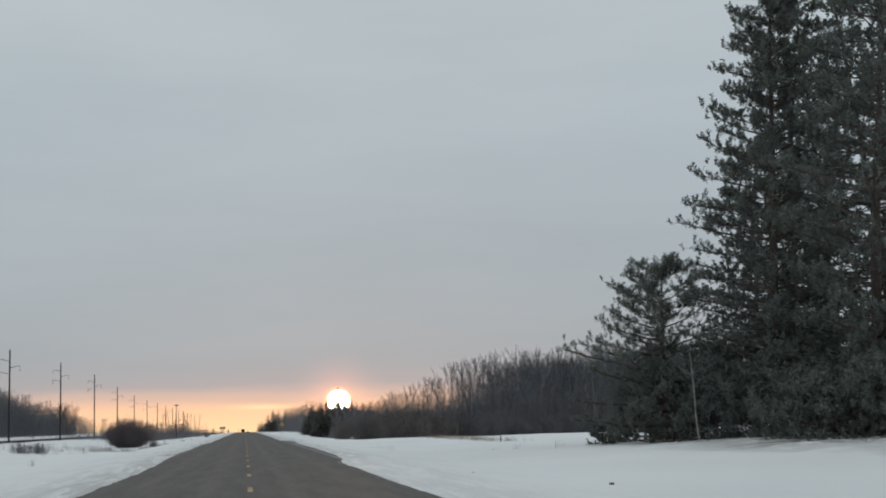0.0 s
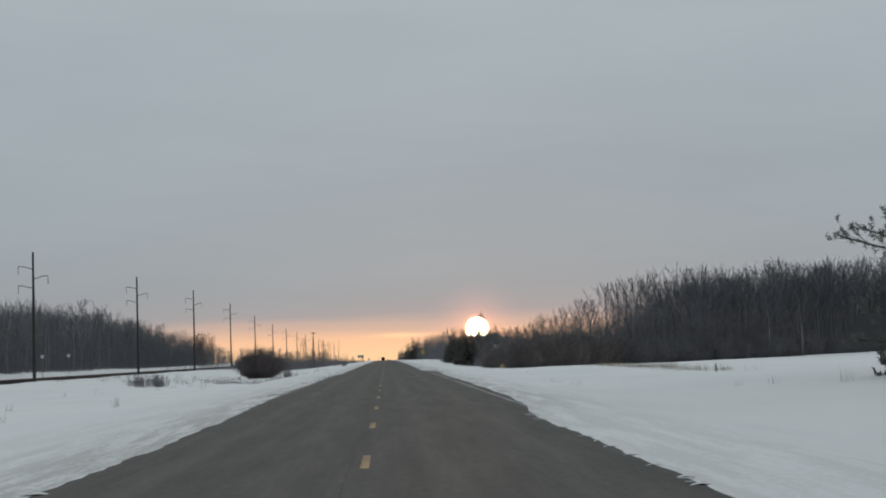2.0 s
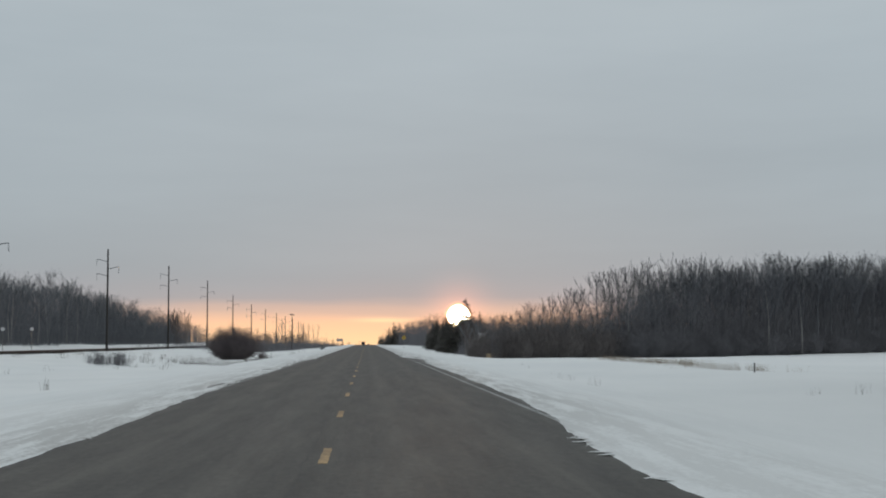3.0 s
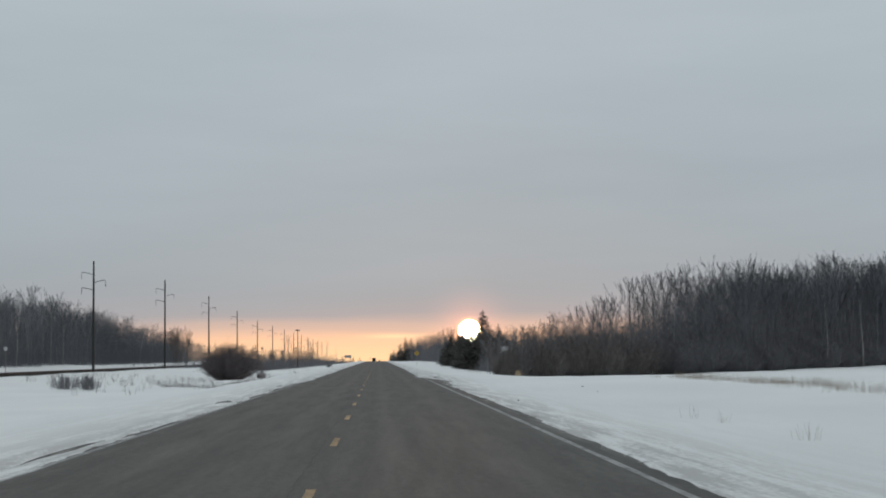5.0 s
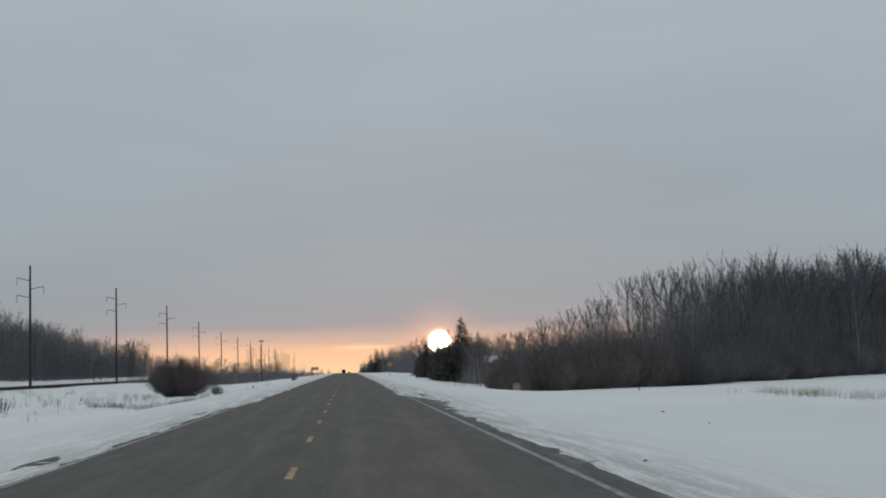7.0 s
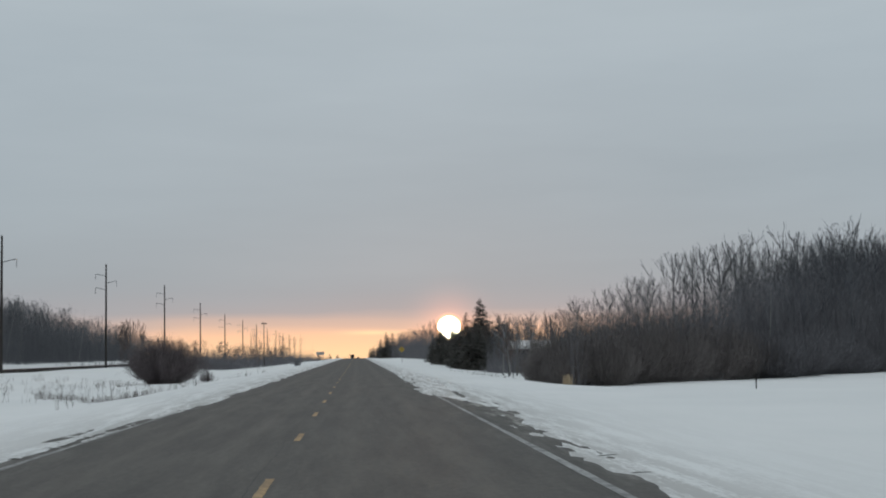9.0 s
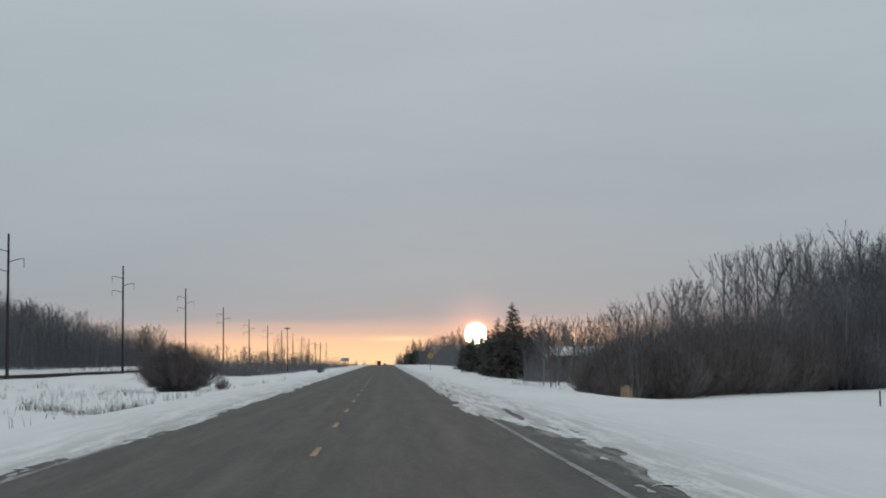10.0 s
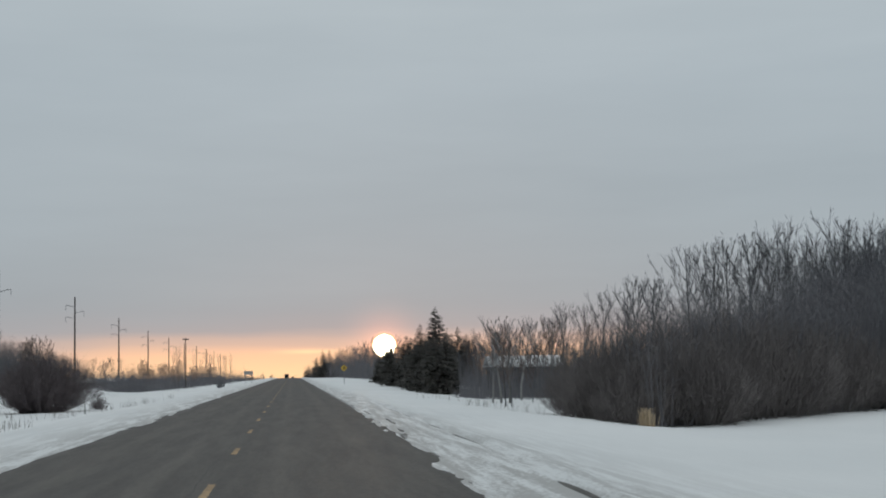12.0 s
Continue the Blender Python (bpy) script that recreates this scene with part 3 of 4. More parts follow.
def crest(x):
    """Height of the wood right of the road: low by the hedgerow, tall farther in."""
    return along(x, (14, 5.4), (20, 7.6), (24, 8.8), (34, 10.4), (42, 11.8), (50, 14.2), (58, 15.8), (70, 16.6), (90, 18.0), (120, 18.6))


def wood_right():
    for k in range(104):
        s = 0.10 + 2.5 * (k + rnd.random()) / 104
        x, y = front(s, rnd.uniform(1, 16))
        if s < 0.42 and rnd.random() < 0.88:
            continue
        plant(kinds[rnd.randrange(5)] if rnd.random() < 0.88 else aspens[rnd.randrange(3)], x, y, crest(x) / 16.0 * along(s, (0.1, 0.70), (0.45, 0.84), (0.75, 1.0)) * rnd.uniform(0.86, 1.05), rnd.uniform(0, 6.28), rnd.uniform(0.9, 1.15))
    for k in range(58):
        s = 0.62 + 1.9 * (k + rnd.random()) / 58
        x, y = front(s, rnd.uniform(16, 52))
        plant(kinds[rnd.randrange(5)], x, y, crest(x) / along(x, (40, 13.4), (55, 15.2)) * rnd.uniform(0.86, 1.05), rnd.uniform(0, 6.28), rnd.uniform(0.85, 1.1))
    for k in range(40):
        s = 0.62 + 1.7 * (k + rnd.random()) / 40
        x, y = front(s, rnd.uniform(6, 30))
        plant(kinds[rnd.randrange(5)], x, y, crest(x) / 14.8 * rnd.uniform(0.86, 1.02), rnd.uniform(0, 6.28), rnd.uniform(1.0, 1.2))
    # taller trees behind the brush, standing clear above it
    for k in range(27):
        x = 20 + 37 * (k + rnd.random()) / 27
        y = along(x, (20, 313), (30, 311), (40, 303), (52, 289), (57, 286)) + rnd.uniform(-5, 5)
        h = along(x, (20, 6.0), (28.5, 7.2), (31, 10.6), (38.6, 12.4), (42.7, 14.6), (51.4, 16.8), (57, 17.0)) * rnd.uniform(0.76, 1.06)
        j = rnd.randrange(5)
        plant(kinds[j], x, y, h / (14, 15, 13, 16, 14)[j], rnd.uniform(0, 6.28), rnd.uniform(0.9, 1.1))
    for x, y in ((64.2, 259.5), (72.5, 268.5)):
        plant(birches[0], x, y, 1.0, rnd.uniform(0, 6.28))


def hedge_right():
    # thin trees standing apart on the snow, then the closed hedgerow
    for x, y, h, k in ((15.2, 244, 6.2, 2), (15.7, 244.6, 5.4, 0), (22.3, 266, 7.8, 0), (26.0, 268, 7.8, 1), (19.4, 258, 5.4, 2), (24.4, 275, 6.8, 0), (17.6, 262, 5.2, 1)):
        plant(small[k], x, y, 0.84 * h / (7, 8, 6)[k], rnd.uniform(0, 6.28), 1.05)
    for x, y, sc, j in ((16.4, 254, 0.44, 0), (17.4, 256.5, 0.46, 2), (15.5, 252, 0.34, 1), (19.2, 262, 0.46, 0)):
        plant(aspens[j], x, y, sc, rnd.uniform(0, 6.28), 1.3)
    for k in range(20):
        y = rnd.uniform(268, 330)
        x = 1.2 + rnd.uniform(0.112, 0.185) * (y - 138)
        plant((small if rnd.random() < 0.8 else birches)[rnd.randrange(2)], x, y, along(y, (244, 0.48), (330, 0.70)) * rnd.uniform(0.8, 1.1), rnd.uniform(0, 6.28))
    for k in range(34):
        y = rnd.uniform(330, 450)
        x = along(y, (330, 22), (440, 24)) + rnd.uniform(-1, 20)
        plant(small[rnd.randrange(3)], x, y, along(y, (330, 0.92), (450, 1.0)) * rnd.uniform(0.85, 1.12), rnd.uniform(0, 6.28))
    # farther along the road
    for k in range(66):
        y = 455 + 1000 * rnd.random() ** 1.5
        x = along(y, (450, 23), (900, 16), (1455, 13)) + rnd.uniform(0, 14)
        plant(light[rnd.randrange(3)], x, y, along(y, (455, 0.74), (530, 0.80), (900, 0.92), (1455, 0.95)) * rnd.uniform(0.8, 1.05), rnd.uniform(0, 6.28), 1.1)


def wood_left():
    for k in range(104):
        y = 228 + 190 * (k + rnd.random()) / 104
        x = -63 - rnd.uniform(0, 20)
        plant((aspens[rnd.randrange(3)] if rnd.random() < 0.75 else kinds[rnd.randrange(5)]), x, y, along(y, (228, 0.82), (325, 0.93), (345, 0.99), (375, 0.97), (395, 0.93), (415, 0.87)) * rnd.uniform(0.90, 1.03), rnd.uniform(0, 6.28), 1.05)
    for k in range(84):
        y = 405 + 245 * ((k + rnd.random()) / 84) ** 1.3
        x = -62.5 - rnd.uniform(0, 20)
        plant(((aspens[rnd.randrange(3)] if rnd.random() < 0.6 else kinds[rnd.randrange(5)]) if y < 500 else light[rnd.randrange(3)]), x, y, along(y, (405, 0.86), (450, 0.75), (500, 0.65), (568, 0.56), (650, 0.48)) * rnd.uniform(0.88, 1.08), rnd.uniform(0, 6.28), 1.15)
    for k in range(13):
        y = 520 + 14 * k
        x = -29 + 0.5 * k + rnd.uniform(-2, 2)
        plant(light[rnd.randrange(3)], x, y, rnd.uniform(0.55, 0.78), rnd.uniform(0, 6.28), 0.5)
    for k in range(40):
        y = rnd.uniform(430, 700)
        plant(small[rnd.randrange(3)], -rnd.uniform(19, 54), y, rnd.uniform(0.45, 0.95), rnd.uniform(0, 6.28), 1.2)
    # taller reddish group at the wood's far end
    for k in range(10):
        plant(small[rnd.randrange(3)], -59.5 - rnd.uniform(0, 7), 492 + 4.2 * k, rnd.uniform(1.25, 1.5), rnd.uniform(0, 6.28), 1.1)
    for x, y in ((-62.5, 291), (-62.8, 294), (-62.2, 312), (-62.6, 340), (-63, 352)):
        plant(birches[rnd.randrange(2)], x, y, 0.95, rnd.uniform(0, 6.28))


wood_right()
hedge_right()
wood_left()
for k in (*kinds, *aspens, *small, *light, *birches):
    discard(k)


def thicket(name, places, hgt, label, mat, seed, fat=1.0, side=3, low=0, ragged=0.32, least=0.55, bare=0.12):
    """A mass of upright stems with side shoots, joined."""
    r = np.random.RandomState(seed)
    p = np.asarray(places, float)
    n = len(p)
    clump = np.array([noise.noise(Vector((x * 0.11, y * 0.06, seed))) + 0.6 * noise.noise(Vector((x * 0.4, y * 0.2, seed))) for x, y in p])
    h = np.asarray(hgt, float) * r.uniform(least, 1.08, n) * np.clip(1 + ragged * clump, 0.55, 1.22)
    base = np.c_[p, [ground_z(x, y) - 0.1 for x, y in p]]
    t1 = np.c_[r.normal(0, 0.06, (n, 2)), np.ones(n)]
    mid = base + t1 * (h * 0.5)[:, None]
    t2 = t1 + np.c_[np.clip(r.normal(0, 0.10, (n, 2)), -0.2, 0.2), np.zeros(n)]
    top = mid + t2 * (h * 0.5)[:, None]
    rad = (0.009 + 0.0017 * h) * fat
    segs, fine = [np.c_[base, mid, rad, rad * 0.65]], [np.c_[mid, top, rad * 0.65, rad * 0.2]]
    for _ in range(side):
        f = r.uniform(bare, 0.98, n)[:, None]
        q = np.where(f < 0.5, base + (mid - base) * f * 2, mid + (top - mid) * (f * 2 - 1))
        w = np.c_[np.clip(r.normal(0, 0.62, (n, 2)), -1.0, 1.0), r.uniform(0.15, 1.0, n)]
        ln = np.minimum(h * r.uniform(0.08, 0.24, n), 1.5)
        fine.append(np.c_[q, q + w * ln[:, None], rad * 0.5, rad * 0.2])
    for _ in range(low):
        q = base + np.c_[r.normal(0, 0.5, (n, 2)), np.zeros(n)]
        w = np.c_[np.clip(r.normal(0, 0.45, (n, 2)), -0.8, 0.8), r.uniform(0.5, 1.0, n)]
        fine.append(np.c_[q, q + w * r.uniform(0.6, 1.7, n)[:, None], rad * 0.7, rad * 0.3])
    v, f = joined(stems(np.concatenate(segs), 3), slips(np.concatenate(fine)))
    ob = new(name, mesh_of(name, v, f, mat))
    return tagged(ob, label, "undergrowth", kind="stuff")


def thicket_right():
    r = np.random.RandomState(8)
    n = 8600
    s = r.beta(1.0, 1.25, n) * 2.75 - 0.03
    xy = np.array([front(a, b) for a, b in zip(s, r.uniform(0.5, 18, n))])
    h = np.interp(s, [-0.03, 0.0, 0.06, 0.15, 0.3, 0.5, 0.8, 2.7], [4.2, 5.0, 5.8, 6.3, 7.2, 8.5, 8.6, 8.8])
    return thicket("wood_undergrowth", xy, h, "dense dark leafless undergrowth along the wood's edge", THICKET, 21, side=9, low=2, least=0.68, ragged=0.22)


def thicket_hedge():
    r = np.random.RandomState(9)
    n = 1900
    y = 332 + 120 * r.beta(1.0, 1.3, n)
    x = np.interp(y, [332, 440], [20.5, 20.0]) + r.uniform(0, 20, n)
    return thicket("hedgerow_undergrowth", np.c_[x, y], np.interp(y, [332, 440], [3.4, 4.6]), "dense brown leafless brush of the hedgerow by the road", THICKET, 22, side=7, low=4, least=0.4)


def thicket_gap():
    """Thin brush round the shed, between the hedgerow and the wood."""
    r = np.random.RandomState(19)
    y = r.uniform(264, 291, 1700)
    x = 1.2 + r.uniform(0.108, 0.19, 1700) * (y - 138)
    thicket("hedgerow_undergrowth", np.c_[x, y], np.interp(y, [264, 280, 290], [1.8, 3.2, 5.4]), "thin leafless brush in front of the shed", THICKET, 30, side=7, low=2, least=0.4)


def thicket_left():
    r = np.random.RandomState(10)
    y = 226 + 310 * r.uniform(0, 1, 5600)
    x = -61.5 - r.uniform(0, 16, 5600)
    return thicket("track_undergrowth", np.c_[x, y], np.interp(y, [226, 380, 456, 536], [7.5, 7.2, 6.0, 4.8]), "dense grey leafless undergrowth behind the tracks", PALE_STEM, 23, fat=1.4, side=6, low=3, ragged=0.15)


def thicket_far():
    r = np.random.RandomState(12)
    y = 395 + 620 * r.uniform(0, 1, 2600)
    x = np.interp(y, [395, 560, 1000], [-58, -40, -24]) - r.uniform(0, 25, 2600)
    h = np.interp(y, [395, 500, 700, 1000], [4.6, 4.2, 6.2, 8.5])
    thicket("far_brush", np.c_[x, y], h, "low brown leafless brush in the far verge", THICKET, 24, fat=2.2, side=4, ragged=0.9, least=0.3)
    y = 412 + 560 * r.uniform(0, 1, 3800) ** 1.2
    x = np.interp(y, [412, 470, 560, 1000], [-33, -21, -17, -13]) - r.uniform(0, 1, 3800) * np.interp(y, [412, 1000], [24, 12])
    thicket("far_brush", np.c_[x, y], np.interp(y, [412, 520, 1000], [1.7, 2.1, 3.7]), "low dark brush that closes the ditch far down the road", THICKET, 34, fat=2.4, side=4, low=1, ragged=0.9, least=0.25)
    n = 3800
    y = 425 + 200 * r.uniform(0, 1, n) ** 1.2
    x = -np.interp(y, [425, 470, 620], [27, 22, 18]) - r.uniform(0, 1, n) * np.interp(y, [425, 470, 620], [5, 26, 34])
    thicket("far_brush", np.c_[x, y], np.interp(y, [425, 470, 620], [2.4, 3.2, 3.7]), "dense dark brush across the far end of the ditch", THICKET, 35, fat=1.7, side=9, low=2, least=0.2, ragged=0.9)
    y = 440 + 1000 * r.uniform(0, 1, 5200) ** 1.5
    x = np.interp(y, [440, 700, 1450], [20, 16, 12.5]) + r.uniform(0, 22, 5200)
    thicket("far_brush", np.c_[x, y], np.interp(y, [440, 530, 700, 1000], [6.0, 8.0, 10.0, 10.5]), "dense brown leafless wood along the far road edge", THICKET, 25, fat=1.9, side=7, low=1, least=0.6, ragged=0.2)


def wood_interior():
    r = np.random.RandomState(18)
    n = 7000
    s = 0.08 + 2.66 * r.beta(1.0, 1.2, n)
    xy = np.array([front(a, b) for a, b in zip(s, r.uniform(4, 46, n))])
    h = np.array([crest(x) for x in xy[:, 0]]) * 0.64
    thicket("wood_stems", xy, h, "crowded thin grey stems inside the leafless wood", THICKET, 27, fat=0.8, side=9, ragged=0.25)
    n = 2600
    s = 0.55 + 2.1 * r.beta(1.0, 1.1, n)
    xy = np.array([front(a, b) for a, b in zip(s, r.uniform(3, 50, n))])
    h = np.array([crest(x) for x in xy[:, 0]]) * 0.86
    thicket("wood_stems", xy, h, "slender leafless young trees filling the wood's crown", THICKET, 33, fat=0.9, side=18, ragged=0.2, least=0.8, bare=0.45)
    n = 3400
    s = 0.16 + 2.5 * r.beta(1.0, 1.2, n)
    xy = np.array([front(a, b) for a, b in zip(s, r.uniform(46, 105, n))])
    h = np.array([crest(x) for x in xy[:, 0]]) * 0.64
    thicket("wood_stems", xy, h, "crowded thin grey stems deep inside the leafless wood", THICKET, 29, fat=1.8, side=7, ragged=0.15)
    n = 7600
    y = 226 + 390 * r.beta(1.0, 1.0, n)
    x = -62.5 - r.uniform(0, 22, n)
    thicket("wood_stems", np.c_[x, y], np.interp(y, [226, 340, 385, 405, 450, 500, 568, 616], [12.0, 12.9, 12.4, 12.0, 10.0, 8.6, 7.2, 6.0]), "crowded thin grey stems of the wood behind the tracks", PALE_STEM, 28, fat=1.2, side=8, ragged=0.1, least=0.72)


def wood_end():
    r = np.random.RandomState(52)
    y = 395 + 130 * r.uniform(0, 1, 2600)
    x = -62 - r.uniform(0, 20, 2600)
    thicket("wood_stems", np.c_[x, y], np.interp(y, [395, 450, 500, 525], [12.4, 10.6, 9.2, 8.2]), "crowded thin grey stems at the wood's low end", PALE_STEM, 53, fat=1.2, side=9, ragged=0.25, least=0.6)


wood_interior()
wood_end()
thicket_right()
thicket_hedge()
thicket_gap()
thicket_left()
thicket_far()


def far_woods():
    """Low woodland that closes the horizon all round."""
    r = np.random.RandomState(14)
    n = 4200
    a = r.uniform(0, 2 * np.pi, n)
    d = r.uniform(1250, 1500, n)
    x, y = d * np.sin(a), 300 + d * np.cos(a)
    keep = (np.abs(x) > 60) | (y > 1000)
    xy = np.c_[x, y][keep]
    thicket("far_woods", xy, np.full(len(xy), 8.0), "distant leafless woodland along the horizon", FAR_WOOD, 26, fat=14.0, side=3)


far_woods()


def spruce_parts(seed, h, w, tiers):
    rnd = random.Random(seed)
    trunk = [(0, 0, -0.3, 0, 0, h * 0.6, h * 0.016, h * 0.008), (0, 0, h * 0.6, 0, 0, h, h * 0.008, 0.01)]
    tri, vs = [], []

    def spray(a, way, length, width):
        up = Vector((0, 0, 1))
        sd = way.cross(up).normalized() * width
        b = len(vs)
        vs.extend([a, a + way * length * 0.5 + sd, a + way * length, a + way * length * 0.5 - sd, a + way * length * 0.45 + Vector((0, 0, width * 0.5))])
        tri.extend([(b, b + 1, b + 4), (b + 1, b + 2, b + 4), (b + 2, b + 3, b + 4), (b + 3, b, b + 4)])

    for k in range(tiers):
        f = (k + rnd.random() * 0.6) / tiers
        z = h * (0.02 + 0.97 * f)
        reach = w * (1 - f) ** 0.8 * rnd.uniform(0.72, 1.12) + 0.12
        for j in range(max(5, int(12 * (1 - 0.5 * f)))):
            az = rnd.uniform(0, 6.283)
            way = Vector((math.cos(az), math.sin(az), rnd.uniform(-0.42, 0.0) + 0.5 * f)).normalized()
            L = reach * rnd.uniform(0.6, 1.1)
            o = Vector((0, 0, z))
            spray(o, way, L, 0.105 * L + 0.05)
            for q in range(4):
                g = rnd.uniform(0.3, 0.95)
                w2 = (way + Vector((rnd.gauss(0, 0.5), rnd.gauss(0, 0.5), rnd.gauss(-0.15, 0.25)))).normalized()
                spray(o + way * L * g, w2, L * rnd.uniform(0.25, 0.45), 0.06 * L + 0.04)
    return tube(trunk, 6), (np.array([tuple(v) for v in vs]), tri)


def spruce_tree(x, y, h, w, seed, label):
    t, c = spruce_parts(seed, h, w, int(h * (5.0 if y < 500 else 3.0)))
    root = thing("spruce_tree", pose(x, y, ground_z(x, y) - 0.05), label, "spruce tree", "spruces of the hedgerow")
    part("trunk", t, PINE_BARK, root, smooth=True)
    part("crown", c, SPRUCE, root)
    return root


SPRUCE_GROUP = ((24.65, 381.8, 12.6, 4.4, 1), (19.6, 379, 8.0, 2.8, 41), (23.0, 368, 8.4, 2.9, 42), (26.0, 371, 8.0, 2.8, 43), (17.6, 360, 6.4, 2.4, 44), (29.6, 384, 7.4, 2.6, 45), (21.2, 372, 9.6, 3.0, 2), (27.8, 378, 9.2, 2.8, 3), (18.6, 352, 7.0, 2.6, 4), (17.6, 392, 7.4, 2.8, 5))
SPRUCE_EDGE = ((22.5, 346, 7.6, 2.6, 6), (19.6, 420, 8.6, 2.8, 7), (25.8, 350, 7.4, 2.4, 8), (16.6, 330, 5.2, 2.2, 9), (20.2, 338, 5.8, 2.4, 10), (18.2, 340, 4.2, 2.0, 12), (15.6, 344, 4.2, 2.2, 14), (16.2, 366, 4.6, 2.2, 15), (17.0, 408, 5.0, 2.3, 16), (18.8, 436, 5.6, 2.4, 18))
SPRUCE_FRONT = ((15.6, 292, 5.6, 2.4, 51), (17.2, 298, 6.2, 2.5, 52), (16.4, 306, 6.0, 2.4, 53), (18.6, 312, 6.6, 2.5, 54), (16.2, 319, 6.0, 2.4, 55), (16.8, 337, 6.6, 2.4, 56), (14.6, 301, 3.2, 1.6, 57))
for x, y, h, w, seed in SPRUCE_GROUP + SPRUCE_EDGE + SPRUCE_FRONT:
    spruce_tree(x, y, h, w, seed, "dark spruce with a pointed top in the hedgerow" if h < 12 else "tallest dark spruce of the hedgerow with a slim pointed top")
for x, y, h, w, seed in ((15.2, 800, 13.5, 4.6, 21), (17.5, 770, 12.5, 4.0, 22), (13.8, 880, 12.0, 3.4, 23), (20, 745, 9.0, 3.4, 24), (13.0, 940, 8.0, 2.6, 25), (-30, 700, 6.0, 1.9, 26), (-19, 860, 5.4, 1.9, 28), (-15, 960, 5.6, 2.1, 29), (12.0, 1080, 11.0, 3.2, 31), (11.4, 1250, 11.5, 3.4, 32), (-13.5, 1150, 6.5, 2.3, 33)):
    spruce_tree(x, y, h, w, seed, "distant dark conifer beside the road near the crest")


def pine_parts(seed, h, reach, low, limbs, per, needles=28):
    """Trunk, limbs and needle tufts of a pine."""
    rnd = random.Random(seed)
    trunk, wood, twigs, tufts = [], [], [], []
    pts, p, d = [], Vector((0, 0, -0.4)), Vector((rnd.gauss(0, 0.015), rnd.gauss(0, 0.015), 1)).normalized()
    n = 10
    for k in range(n + 1):
        pts.append((p.copy(), (0.011 * h + 0.05) * (1 - 0.88 * k / n)))
        p = p + d * ((h + 0.3) / n)
        d = (d + Vector((rnd.gauss(0, 0.02), rnd.gauss(0, 0.02), 0))).normalized()
    for (a, ra), (b, rb) in zip(pts, pts[1:]):
        trunk.append((*a, *b, ra, rb))
    for k in range(limbs):
        f = low + (0.99 - low) * ((k + rnd.random()) / limbs)
        i = min(n - 1, int(f * n))
        a = pts[i][0].lerp(pts[i + 1][0], f * n - i)
        g = (f - low) / (1 - low)
        L = reach * (0.55 + 0.9 * math.sin(math.pi * min(1, 0.25 + 0.72 * g))) * 0.72 * rnd.uniform(0.6, 1.2) * (1.12 - (0.62 if h > 10 else 0.48) * g)
        az = k * 2.4 + rnd.uniform(-0.6, 0.6)
        w = Vector((math.cos(az), math.sin(az), rnd.uniform(-0.15, 0.12) + 0.34 * g)).normalized()
        q, r = a, max(0.02, 0.02 * L)
        for s in range(4):
            e = q + w * (L / 4)
            wood.append((*q, *e, r, r * 0.72))
            r *= 0.72
            for _ in range(per):
                if s == 0 or (s == 1 and rnd.random() < 0.5):
                    continue
                o = q.lerp(e, rnd.random())
                w2 = (w * 0.8 + Vector((rnd.gauss(0, 0.6), rnd.gauss(0, 0.6), rnd.gauss(0.3, 0.22)))).normalized()
                tip = o + w2 * rnd.uniform(0.35, 0.95) * (0.6 + 0.08 * L)
                twigs.append((*o, *tip, 0.014, 0.008))
                tufts.append((tip, w2))
            q, w = e, (w + Vector((rnd.gauss(0, 0.12), rnd.gauss(0, 0.12), 0.07))).normalized()
        tufts.append((q, w))
    r = np.random.RandomState(seed)
    m = needles
    o = np.array([tuple(t[0]) for t in tufts])
    w = np.array([tuple(t[1]) for t in tufts])
    w = w * 0.7 + np.array([0, 0, 0.75])
    w /= np.linalg.norm(w, axis=1, keepdims=True)
    v = r.normal(0, 1, (len(o), m, 3))
    v /= np.linalg.norm(v, axis=2, keepdims=True)
    v = v * 0.9 + 0.75 * w[:, None]
    v /= np.linalg.norm(v, axis=2, keepdims=True)
    ln = r.uniform(0.11, 0.22, (len(o), m, 1))
    sd = np.cross(v, r.normal(0, 1, v.shape))
    sd /= np.linalg.norm(sd, axis=2, keepdims=True)
    c = o[:, None] + w[:, None] * r.uniform(-0.16, 0.14, (len(o), m, 1))
    wd = (0.66 if needles > 35 else 0.80) / needles
    vs = np.stack([c + v * ln * 0.25 - sd * wd, c + v * ln * 0.25 + sd * wd, c + v * ln], 2).reshape(-1, 3)
    fs = np.arange(len(vs)).reshape(-1, 3)
    return tube(trunk, 8), joined(stems(wood, 3), slips(twigs)), (vs, fs)


def pine_tree(x, y, h, reach, low, limbs, per, seed, label):
    t, b, c = pine_parts(seed, h, reach, low, limbs, per, 12 if x > 28.5 else 24 if h > 10 else 38 if h > 8 else 26)
    root = thing("pine_tree", pose(x, y, ground_z(x, y) - 0.05), label, "pine tree", "pines beside the road")
    part("trunk", t, PINE_BARK, root, smooth=True)
    part("limbwork", b, PINE_BARK, root)
    part("needle_crown", c, NEEDLE, root)
    return root


